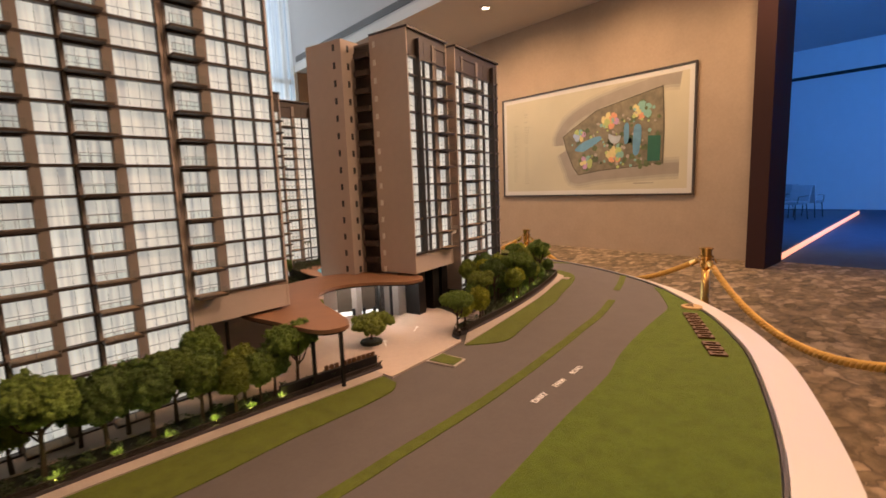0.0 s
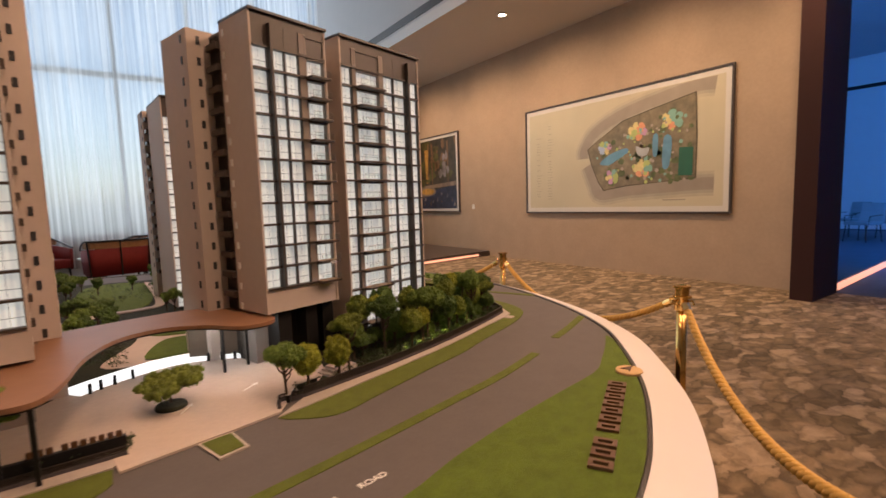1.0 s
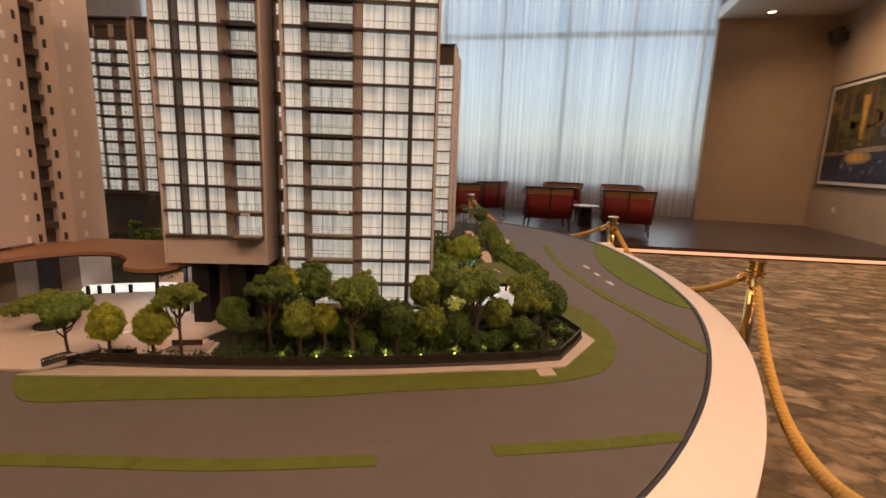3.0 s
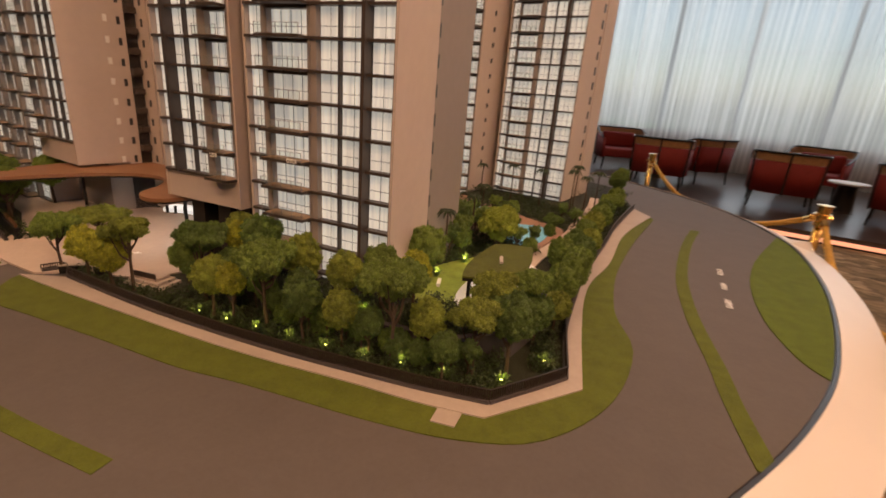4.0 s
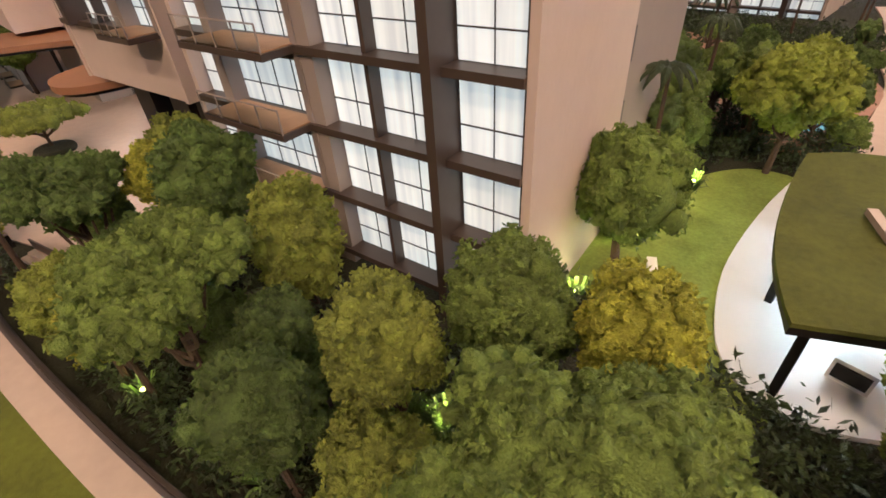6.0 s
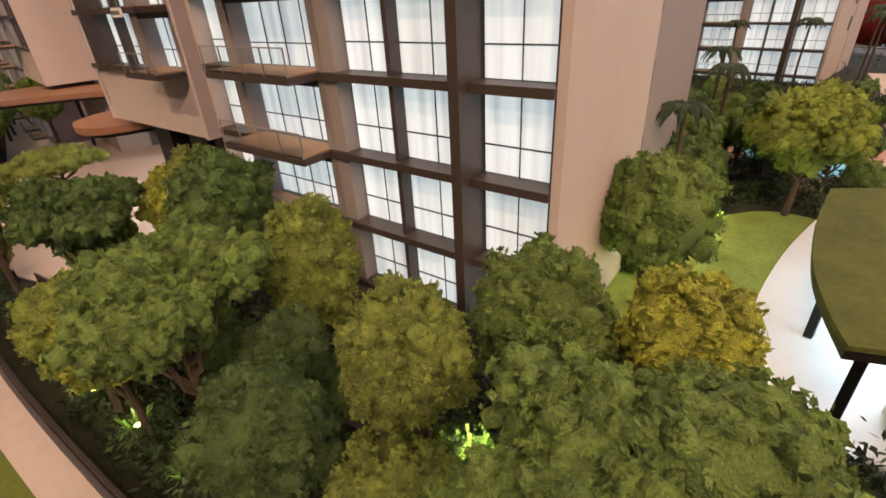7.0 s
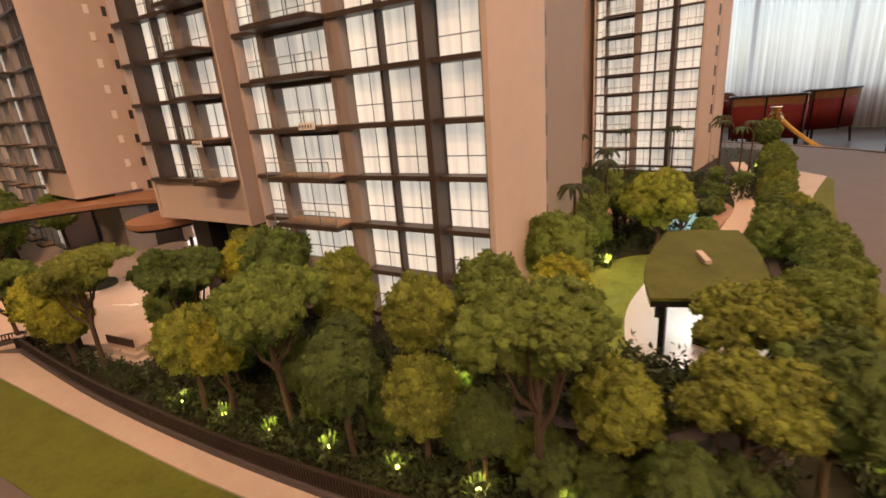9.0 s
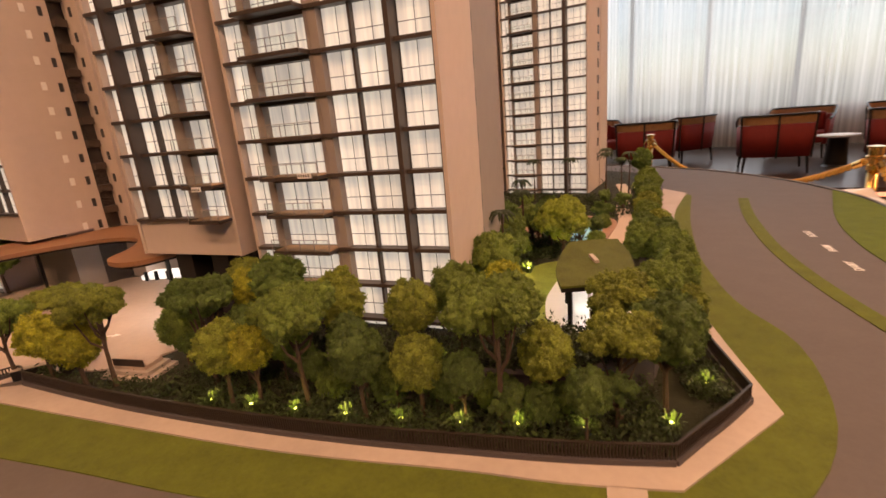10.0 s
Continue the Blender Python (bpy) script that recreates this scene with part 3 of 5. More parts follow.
            ca, sa = math.cos(a), math.sin(a)
            flat(e, "building_block", [(y + r1 * p * ca - r2 * v * sa, z + r1 * p * sa + r2 * v * ca) for p, v in lobe], 9 + q % 3, inks[c])
    for _ in range(130):
        y, z, r1 = rng.uniform(-1.6, 0.3), rng.uniform(-0.58, 0.62), rng.uniform(0.018, 0.040)
        if z < 0.24 - 0.31 * (y - 0.3) - 0.12 and not (y > 0.05 and z < -0.25):
            flat(e, "plan_tree", [(y + r1 * math.cos(k * 1.047), z + r1 * math.sin(k * 1.047)) for k in range(6)], 12, rng.choice((green, inks["g"], inks["t"], paleink)))
    water = ink("map_water", (0.14, 0.30, 0.42), 0.2, 10)
    for pts in ([(0.2, -0.18), (-0.01, -0.03), (-0.35, 0.06), (-0.42, -0.01), (-0.21, -0.13), (-0.01, -0.22)], [(-0.91, 0.21), (-1.0, 0.22), (-0.99, -0.11), (-0.91, -0.12)], [(-1.11, 0.16), (-1.25, 0.14), (-1.21, -0.32), (-1.09, -0.33)]):
        flat(e, "pool_shape", smooth_line(pts, 4, True), 13, water)
    flat(e, "pool_shape", smooth_line([(-0.58, 0.08), (-0.70, 0.02), (-0.84, 0.02), (-0.78, -0.11), (-0.62, -0.09)], 4, True), 13, ink("map_pale_water", (0.45, 0.47, 0.46), 0.2, 10))
    flat(e, "court_shape", [(-1.38, -0.03), (-1.62, -0.05), (-1.61, -0.51), (-1.37, -0.5)], 13, ink("map_court", (0.03, 0.13, 0.07), 0.15))
    dark = ink("small_print", (0.36, 0.32, 0.24))
    for col in range(2):
        for r in range(30):
            if rng.random() < 0.85 and not (col == 0 and r < 5):
                y, z = w - 0.30 - 0.33 * col, h - 0.26 - r * 0.058
                flat(e, "text_bar", [(y, z), (y - rng.uniform(0.09, 0.2), z), (y - 0.09, z - 0.010), (y, z - 0.010)], 2, dark)
    flat(e, "text_bar", [(-1.10, -0.90), (-1.5, -0.90), (-1.5, -0.92), (-1.10, -0.92)], 8, dark)


def garden_photo():
    e, w, h = framed("garden_photo_print", 10.77, 13.767, 1.134, 3.366, "framed photograph of a dusk garden pond and trees")
    part("mount", boxed(-0.028, -w, -h, -0.006, w, h), ink("white_mount", (0.70, 0.66, 0.60)), e)
    w2, h2 = w - 0.09, h - 0.07
    rng = random.Random(8)

    def blob(name, y, z, ry, rz, layer, material, n=15):
        pts = [(y + ry * math.cos(a) * rng.uniform(0.65, 1.2), z + rz * math.sin(a) * rng.uniform(0.65, 1.2)) for a in [k * 2 * math.pi / n for k in range(n)]]
        flat(e, name, [(max(-w2, min(w2, p)), max(-h2, min(h2, q))) for p, q in pts], layer, material)

    flat(e, "photo_foliage", [(-w2, -h2), (w2, -h2), (w2, h2), (-w2, h2)], 1, ink("photo_dark", (0.040, 0.034, 0.020), 0.9, 6))
    leaf, bark, glow, stone, haze = (ink("photo_leaf", (0.085, 0.08, 0.02), 0.9, 14), ink("photo_bark", (0.16, 0.09, 0.04), 0.6, 9), ink("photo_glow", (0.50, 0.27, 0.05), 0.6, 12),
                                     ink("photo_stone", (0.25, 0.18, 0.13), 0.5, 9), ink("photo_haze", (0.25, 0.22, 0.22), 0.5, 8))
    for k in range(26):
        blob("photo_leaves", rng.uniform(-w2, w2), rng.uniform(-0.1, h2 - 0.1), rng.uniform(0.08, 0.25), rng.uniform(0.08, 0.2), 2 + k % 3, leaf if k % 3 else bark)
    for y in (0.95, 0.62, 0.05, -0.15, -0.95):
        flat(e, "photo_trunk", [(y, -0.3), (y - 0.05, -0.3), (y - 0.07, h2 - 0.1), (y + 0.03, h2 - 0.1)], 6, bark)
    flat(e, "photo_trunk", [(0.16, -0.25), (0.08, -0.25), (0.02, 0.75), (0.22, 0.75)], 7, glow)
    for k in range(9):
        blob("photo_tower", -0.78 + rng.uniform(-0.2, 0.2), 0.2 + rng.uniform(-0.3, 0.35), 0.08, 0.14, 7, haze, 9)
    flat(e, "photo_water", [(-w2, -h2), (w2, -h2), (w2, -0.46), (0.2, -0.52), (-w2, -0.34)], 5, ink("photo_water", (0.025, 0.032, 0.065), 0.8, 7))
    flat(e, "photo_terrace", [(-w2, -0.36), (w2, -0.46), (w2, -0.38), (-w2, -0.24)], 6, stone)
    for k in range(14):
        blob("photo_shrub", rng.uniform(-0.1, 0.9), rng.uniform(-0.34, -0.12), 0.12, 0.07, 7 + k % 3, ink("photo_lit_leaf", (0.17, 0.15, 0.03), 0.8, 16) if k == 0 else leaf, 9)
    for a, b, mm in ((0.46, 0.14, stone), (0.36, 0.09, glow)):
        flat(e, "photo_bowl", [(0.1 + a * math.cos(k * 0.449), -0.50 + b * math.sin(k * 0.449)) for k in range(14)], 11 if mm is stone else 12, mm)
    for k in range(18):
        y, z = rng.uniform(-w2 + 0.1, 0.8), rng.uniform(-h2 + 0.08, -0.6)
        flat(e, "photo_reflection", [(y, z), (y - rng.uniform(0.03, 0.1), z), (y - 0.05, z + rng.uniform(0.05, 0.18))], 8, haze if k % 2 else bark)


site_map()
garden_photo()


# ---- model base ----
SHORE = [(-0.6, 0.46), (0.5, 0.47), (1.10, 0.545), (1.60, 0.655), (2.2, 0.885), (2.487, 1.04), (2.78, 1.25), (3.07, 1.53), (3.283, 1.776), (3.47, 2.12), (3.61, 2.5), (3.71, 2.92),
         (3.745, 3.35), (3.70, 4.0), (3.58, 4.58), (3.447, 4.93), (3.136, 5.40), (2.6, 5.85), (1.7, 6.2), (0.4, 6.35), (-1.6, 6.2), (-2.6, 5.2), (-2.9, 3.5), (-2.6, 1.5), (-1.7, 0.6)]
INNER = smooth_line(SHORE, 5, True)
plinth = empty("model_table", Matrix(), "large rounded display table with a white rim and dark sides", "display table")
part("plinth", prism(offset_line(INNER, -0.06, True), 0.0, 0.70), PLINTHM, plinth, "dark table body")
part("tabletop", prism(offset_line(INNER, 0.004, True), 0.70, G - 0.004), PLINTHM, plinth)
RIM_OUT = offset_line(INNER, 0.162, True)
rim_bm = ring(offset_line(INNER, 0.016, True), RIM_OUT, 0.62, G + 0.008)
rim_edge = {(round(p[0], 4), round(p[1], 4)) for p in RIM_OUT}
for vert in rim_bm.verts:
    if vert.co.z > G and (round(vert.co.x, 4), round(vert.co.y, 4)) in rim_edge:
        vert.co.z -= 0.045
part("rim", rim_bm, RIMM, plinth, "smooth white rim sloping outwards")
part("rim_liner", ring(offset_line(INNER, 0.005, True), offset_line(INNER, 0.015, True), 0.70, G + 0.004), PLINTHM, plinth, "glossy black inner lip")

ground = structure("ground", prism(INNER, G - 0.003, G), ROADM, "flat grey-brown road surface of the scale model")

LAWN_S = INNER[5:5 * 8 + 3]
lawn_in = [(3.20, 1.70), (3.06, 1.60), (2.9, 1.50), (2.75, 1.42), (2.5, 1.375), (2.2, 1.32), (1.95, 1.26), (1.75, 1.195), (1.4, 1.13), (0.99, 1.04), (0.5, 0.96), (0.0, 0.92)]
structure("lawn_south", prism([(x, y) for x, y in LAWN_S if x < 3.19] + smooth_line(lawn_in, 4), G, G + 0.003), GRASS, "flocked green lawn along the model's rim")
lawn_e = [(3.742, 3.17), (3.66, 3.25), (3.54, 3.50), (3.45, 3.85), (3.41, 4.25), (3.42, 4.7), (3.43, 4.96)]
shore_e = [p for p in INNER[55:80] if 3.17 < p[1] < 4.96]
structure("lawn_east", prism(shore_e + smooth_line(lawn_e, 4)[::-1], G, G + 0.003), GRASS, "flocked green lawn along the model's rim")

# Verges: soft-edged grass beside the footpaths.
FENCE_S = [(1.76, 1.905), (2.113, 1.990), (2.405, 2.078), (2.631, 2.158), (2.819, 2.235), (2.984, 2.306), (3.13, 2.380)]
FENCE_E = [(3.211, 2.61), (3.10, 2.83), (3.03, 3.02), (2.945, 3.28), (2.875, 3.55), (2.80, 3.88), (2.71, 4.25), (2.59, 4.9)]
PAVE_S = [(1.64, 1.800), (1.81, 1.847), (2.19, 1.964), (2.452, 2.048), (2.64, 2.118), (2.842, 2.203), (3.0, 2.262), (3.15, 2.332)]
PAVE_E = [(3.262, 2.60), (3.138, 2.865), (3.03, 3.12), (2.969, 3.33), (2.93, 3.62), (2.80, 4.15), (2.755, 4.75)]
verge_s = [(1.66, 1.775), (1.80, 1.705), (1.99, 1.765), (2.25, 1.858), (2.50, 1.942), (2.65, 2.012), (2.80, 2.075), (2.98, 2.15), (3.15, 2.24), (3.28, 2.37), (3.335, 2.61), (3.285, 2.9), (3.15, 3.11), (3.05, 3.36), (2.98, 3.6), (2.88, 4.09), (2.79, 4.70)]
structure("verge_south", prism(smooth_line(verge_s, 4) + smooth_line(PAVE_E, 4)[::-1] + smooth_line(PAVE_S, 4)[::-1], G, G + 0.003), STRIPG, "mown green verge between road and footpath")
structure("pavement_south", prism(smooth_line(PAVE_S, 4) + smooth_line(PAVE_E, 4) + smooth_line(FENCE_E, 4)[::-1] + smooth_line(FENCE_S, 4)[::-1], G + 0.0005, G + 0.007), FOOTPATH, "pale pinkish footpath round the model estate")
structure("pavement_notch", prism([(3.055, 2.286), (3.072, 2.240), (3.122, 2.262), (3.106, 2.309)], G + 0.0005, G + 0.006), FOOTPATH, "small paved step in the verge")

FENCE_W = [(-2.2, 1.70), (-1.0, 1.72), (0.0, 1.755), (0.40, 1.785), (0.80, 1.81), (1.235, 1.832)]
PAVE_W = [(-2.2, 1.645), (-1.0, 1.665), (0.0, 1.705), (0.36, 1.73), (0.785, 1.755), (1.20, 1.772)]
verge_w = [(-2.2, 1.44), (-1.0, 1.47), (0.0, 1.51), (0.5, 1.548), (0.75, 1.59), (1.02, 1.62), (1.15, 1.645), (1.20, 1.69)]
structure("verge_west", prism(smooth_line(verge_w, 4) + smooth_line(PAVE_W, 4)[::-1], G, G + 0.003), STRIPG, "mown green verge between road and footpath")
structure("pavement_west", prism(smooth_line(PAVE_W, 4) + smooth_line(FENCE_W, 4)[::-1], G + 0.0005, G + 0.007), FOOTPATH, "pale pinkish footpath before the hedge")
island = structure("island", prism([(1.40, 1.772), (1.50, 1.79), (1.522, 1.670), (1.44, 1.645)], G, G + 0.005), KERBM, "kerbed grass island at the drive")
part("island_grass", prism([(1.412, 1.764), (1.494, 1.779), (1.511, 1.676), (1.444, 1.657)], G + 0.005, G + 0.0075), STRIPG, island)

# Painted median strips and road lettering.
for pts, w in (([(-1.5, 1.18), (0.0, 1.22), (0.73, 1.293), (0.93, 1.32), (1.3, 1.37), (1.585, 1.425), (1.9, 1.495), (2.13, 1.55), (2.43, 1.622), (2.74, 1.728)], 0.020),
               ([(2.98, 1.832), (3.2, 1.92), (3.42, 2.02)], 0.02),
               ([(3.66, 2.62), (3.56, 2.83), (3.49, 3.0), (3.35, 3.31), (3.23, 3.65), (3.152, 3.97), (3.09, 4.3), (3.045, 4.66)], 0.024)):
    structure("median_strip", ribbon(smooth_line(pts, 5), -w, w, G, G + 0.002), STRIPG, "narrow olive-green median strip on the model road")


def road_words(x, y, angle, size, gap):
    e = empty("road_lettering", pose(x, y, G + 0.001, 0, 0, angle), "white lettering painted on the model road", "lettering", "road lettering")
    for k, word in enumerate(("DAIRY", "FARM", "ROAD")):
        cu = bpy.data.curves.new("word", "FONT")
        cu.body, cu.size, cu.extrude, cu.align_x, cu.align_y = word, size, 0.0004, "CENTER", "CENTER"
        cu.offset = size * 0.02
        tmp = bpy.data.objects.new("word", cu)
        scene.collection.objects.link(tmp)
        me = bpy.data.meshes.new_from_object(tmp.evaluated_get(bpy.context.evaluated_depsgraph_get()))
        bpy.data.objects.remove(tmp)
        me.materials.clear()
        me.materials.append(WHITE)
        ob = new("word", me)
        ob.parent = e
        ob.location = ((k - 1) * gap, 0, 0)


road_words(1.595, 1.283, 9.0, 0.029, 0.138)
road_words(3.37, 3.75, 105, 0.032, 0.20)

# Name in raised brown bars on the lawn, with a round gold badge.
bars = empty("lawn_lettering", Matrix(), "raised dark-gold letter shapes set in the lawn by the rim", "lettering")
a0, a1 = Vector((2.20, 0.985)), Vector((2.77, 1.325))
dirv = (a1 - a0).normalized()
nrm = Vector((-dirv.y, dirv.x))
GILT = mat("dark_gilt", (0.10, 0.045, 0.018), 0.5, 0.2)
pos = 0.0
for k in range(10):
    wdt = 0.040
    if k == 3:
        pos += 0.035
    c = a0 + dirv * pos
    corners = [c - nrm * 0.028, c + dirv * wdt - nrm * 0.028, c + dirv * wdt + nrm * 0.034, c + nrm * 0.034]
    inner = [c + dirv * wdt * 0.3 - nrm * 0.016, c + dirv * wdt * 0.7 - nrm * 0.016, c + dirv * wdt * 0.7 + nrm * 0.022, c + dirv * wdt * 0.3 + nrm * 0.022]
    part("letter_bar", ring([tuple(v) for v in inner], [tuple(v) for v in corners], G + 0.003, G + 0.012), GILT, bars)
    pos += wdt + 0.018
badge = empty("compass_badge", pose(2.845, 1.335, G + 0.003), "round pale gold north badge with a dark arrow", "badge")
part("disc", lathe([(0.05, 0.0), (0.05, 0.008), (0.046, 0.010)], 32), mat("pale_gilt", (0.55, 0.36, 0.16), 0.4, 0.3), badge)
part("arrow", prism([(0.036, 0.010), (-0.018, 0.026), (-0.006, 0.0), (-0.026, -0.018)], 0.0104, 0.013), GILT, badge)

# Estate ground: soil belts, paved forecourt, gardens.
SITE = smooth_line(FENCE_S, 4) + smooth_line(FENCE_E, 4) + [(2.2, 5.6), (1.0, 5.8), (-1.5, 5.7), (-2.3, 4.5), (-2.3, 1.75)] + smooth_line(FENCE_W, 4)[1:] + [(1.25, 1.85), (1.75, 1.95)]
structure("estate_ground", prism(SITE, G + 0.0005, G + 0.004), SOIL, "dark planted soil of the model estate")
COURT = [(1.215, 1.735), (1.40, 1.775), (1.50, 1.795), (1.655, 1.835), (1.70, 1.905), (1.76, 1.97), (1.86, 2.03), (1.92, 2.12), (1.95, 2.30), (1.95, 2.45), (1.85, 2.62), (1.62, 2.68), (1.35, 2.66), (1.05, 2.5), (0.9, 2.30), (0.2, 2.12), (-1.5, 2.05), (-1.5, 1.90), (0.2, 1.92), (0.8, 1.95), (1.1, 1.90), (1.2, 1.83)]
structure("forecourt", prism(COURT, G + 0.001, G + 0.008), PAVE, "pale paved entrance forecourt", category="pavement")
GARDEN = [(1.62, 2.70), (1.35, 2.70), (1.15, 2.8), (1.3, 3.2), (1.2, 3.5), (0.9, 3.62), (1.3, 3.75), (1.6, 3.75), (1.75, 3.3), (1.7, 2.95)]
structure("garden_path", prism(smooth_line(GARDEN, 4, True), G + 0.001, G + 0.007), PAVE, "pale curving garden path", category="pavement")
for pts in ([(1.32, 2.78), (1.55, 2.8), (1.6, 3.05), (1.42, 3.1)], [(1.36, 3.25), (1.6, 3.2), (1.62, 3.6), (1.35, 3.6)]):
    structure("garden_lawn", prism(smooth_line(pts, 5, True), G + 0.001, G + 0.011), GRASS, "small clipped lawn in the model garden", category="lawn")
structure("garden_lawn_north", prism(smooth_line([(1.0, 4.2), (1.4, 4.25), (1.42, 5.5), (0.98, 5.5)], 5, True), G + 0.001, G + 0.010), GRASS, "clipped lawn at the far side of the model", category="lawn")
structure("garden_path_north", ribbon(smooth_line([(0.9, 3.75), (1.1, 4.05), (1.35, 4.1), (1.48, 4.3), (1.46, 5.5)], 5), -0.03, 0.03, G + 0.001, G + 0.012), PAVE, "pale garden path at the far lawn", category="pavement")
# Raised garden podium behind a low retaining wall.
P = 0.825
PODIUM = [(2.12, 2.36), (2.20, 2.245), (2.40, 2.268), (2.58, 2.312), (2.80, 2.385), (2.95, 2.455), (3.04, 2.60), (3.03, 2.72), (2.97, 2.90), (2.88, 3.18), (2.83, 3.40), (2.77, 3.70), (2.69, 4.05), (2.58, 4.50), (2.45, 5.10), (2.0, 5.3), (1.80, 5.2), (1.80, 3.15), (2.0, 2.7)]


def level(x, y):
    """The height of the planted ground: the podium's top inside its outline, the table's elsewhere."""
    inside = False
    for (x0, y0), (x1, y1) in zip(PODIUM, PODIUM[1:] + PODIUM[:1]):
        if (y0 > y) != (y1 > y) and x < x0 + (x1 - x0) * (y - y0) / (y1 - y0):
            inside = not inside
    return P if inside else G + 0.003


structure("podium_ground", prism(PODIUM, G + 0.004, P), SOIL, "dark planted soil of the raised garden", category="ground")
structure("retaining_wall", ribbon(PODIUM[:11], 0.001, 0.012, G + 0.004, P + 0.002), KERBD, "low grey retaining wall of the raised garden", category="wall")
structure("retaining_coping", ribbon(PODIUM[:11], -0.004, 0.016, P + 0.0022, P + 0.005), KERBD, "grey coping on the garden wall", category="wall")
# Lawn whose brightness is partly in its colour, besides the uplights.
structure("lit_lawn", prism(smooth_line([(2.63, 2.60), (2.75, 2.545), (2.88, 2.555), (2.86, 2.72), (2.80, 2.95), (2.74, 3.07), (2.65, 3.06), (2.60, 2.95), (2.585, 2.78)], 5, True), P, P + 0.004), LAWN, "bright green lawn, colour lightened for nearby garden lights", category="lawn")
structure("terrace", prism(smooth_line([(2.835, 2.612), (2.792, 2.667), (2.747, 2.79), (2.72, 3.00), (2.735, 3.12), (2.86, 3.07), (2.95, 2.92), (2.99, 2.76), (2.965, 2.65), (2.89, 2.600)], 5, True), P + 0.001, P + 0.0075), TERR, "smooth white lit terrace under the green roof", category="terrace")
structure("garden_path_east", ribbon(smooth_line([(2.80, 3.09), (2.765, 3.25), (2.745, 3.42), (2.70, 3.68), (2.62, 3.92), (2.53, 4.30), (2.42, 4.6)], 5), -0.028, 0.028, P + 0.001, P + 0.006), PAVE, "pinkish garden path beside the hedge", category="pavement")
pool = empty("swimming_pool", pose(0.055, -0.05, 0), "turquoise model swimming pool with self-glowing water and a timber deck", "pool")
part("deck", prism(smooth_line([(1.75, 3.32), (2.1, 3.32), (2.45, 3.22), (2.66, 3.25), (2.66, 3.45), (2.60, 3.72), (2.35, 3.78), (2.05, 3.92), (1.75, 3.85)], 5, True), P + 0.001, P + 0.008), mat("pool_deck", (0.30, 0.17, 0.11), 0.6, scale=60, vary=0.2), pool)
part("water", prism(smooth_line([(1.80, 3.42), (2.1, 3.42), (2.17, 3.55), (2.10, 3.74), (1.85, 3.75)], 5, True), P + 0.0085, P + 0.011), POOL, pool)
part("water", prism(smooth_line([(2.36, 3.52), (2.50, 3.33), (2.61, 3.33), (2.63, 3.46), (2.55, 3.66), (2.42, 3.62)], 5, True), P + 0.0085, P + 0.011), POOL, pool)


def fence(points, height=0.042):
    """A dark railing on a low wall: upright bars between two rails."""
    line = smooth_line(points, 6)
    e = empty("fence", Matrix(), "low dark bronze railing on a kerb wall round the estate", "fence", "estate fences")
    part("kerb_wall", ribbon(line, -0.006, 0.006, G, G + 0.016), KERBD, e, "dark grey kerb wall")
    part("rail", ribbon(line, -0.002, 0.002, G + height, G + height + 0.003), RAILB, e)
    part("rail", ribbon(line, -0.0015, 0.0015, G + 0.018, G + 0.020), RAILB, e)
    bm = bmesh.new()
    for (x0, y0), (x1, y1) in zip(line, line[1:]):
        n = max(1, int(math.hypot(x1 - x0, y1 - y0) / 0.0048))
        for k in range(n):
            x, y = x0 + (x1 - x0) * k / n, y0 + (y1 - y0) * k / n
            box(bm, x - 0.0013, y - 0.0013, G + 0.016, x + 0.0013, y + 0.0013, G + height)
    tagged(part("railing_infill", bm, RAILB, e), kind="stuff")


fence(FENCE_S)
fence([(3.13, 2.380), (3.155, 2.45), (3.185, 2.53), (3.211, 2.61)])
fence(FENCE_E)
fence(FENCE_W, 0.03)
fence([(1.66, 1.855), (1.68, 1.915), (1.76, 1.906)], 0.03)


# ---- towers ----
FH = 0.0876
PANES = {}


def lattice(xs, zs, bar, depth, y=0.0):
    """A sheet over the cuts xs, zs, in which the cells chosen by bar(i, k) stand proud."""
    bm = bmesh.new()
    grid = [[bm.verts.new((x, y, z)) for x in xs] for z in zs]
    proud = []
    for k in range(len(zs) - 1):
        for i in range(len(xs) - 1):
            f = bm.faces.new((grid[k][i], grid[k][i + 1], grid[k + 1][i + 1], grid[k + 1][i]))
            if bar(i, k):
                f.material_index = 1
                proud.append(f)
    out = bmesh.ops.extrude_face_region(bm, geom=proud)
    bmesh.ops.translate(bm, vec=(0, -depth, 0), verts=[g for g in out["geom"] if isinstance(g, bmesh.types.BMVert)])
    bmesh.ops.delete(bm, geom=proud, context="FACES_ONLY")
    return bm


def pane_mesh(w, h, cols):
    """A window: one lit pane with thin glazing bars standing proud of it."""
    key = (round(w, 3), round(h, 3), cols)
    if key not in PANES:
        t = 0.0007
        xs = [-w / 2]
        for k in range(1, cols):
            x = -w / 2 + w * k / cols
            xs += [x - t * 0.7, x + t * 0.7]
        xs += [w / 2]
        zs = [0, h * 0.36 - t, h * 0.36 + t, h]
        PANES[key] = mesh_of(lattice(xs, zs, lambda i, k: i % 2 == 1 or k == 1, 0.0012), "window", [PANE, BROWN])
    return PANES[key]


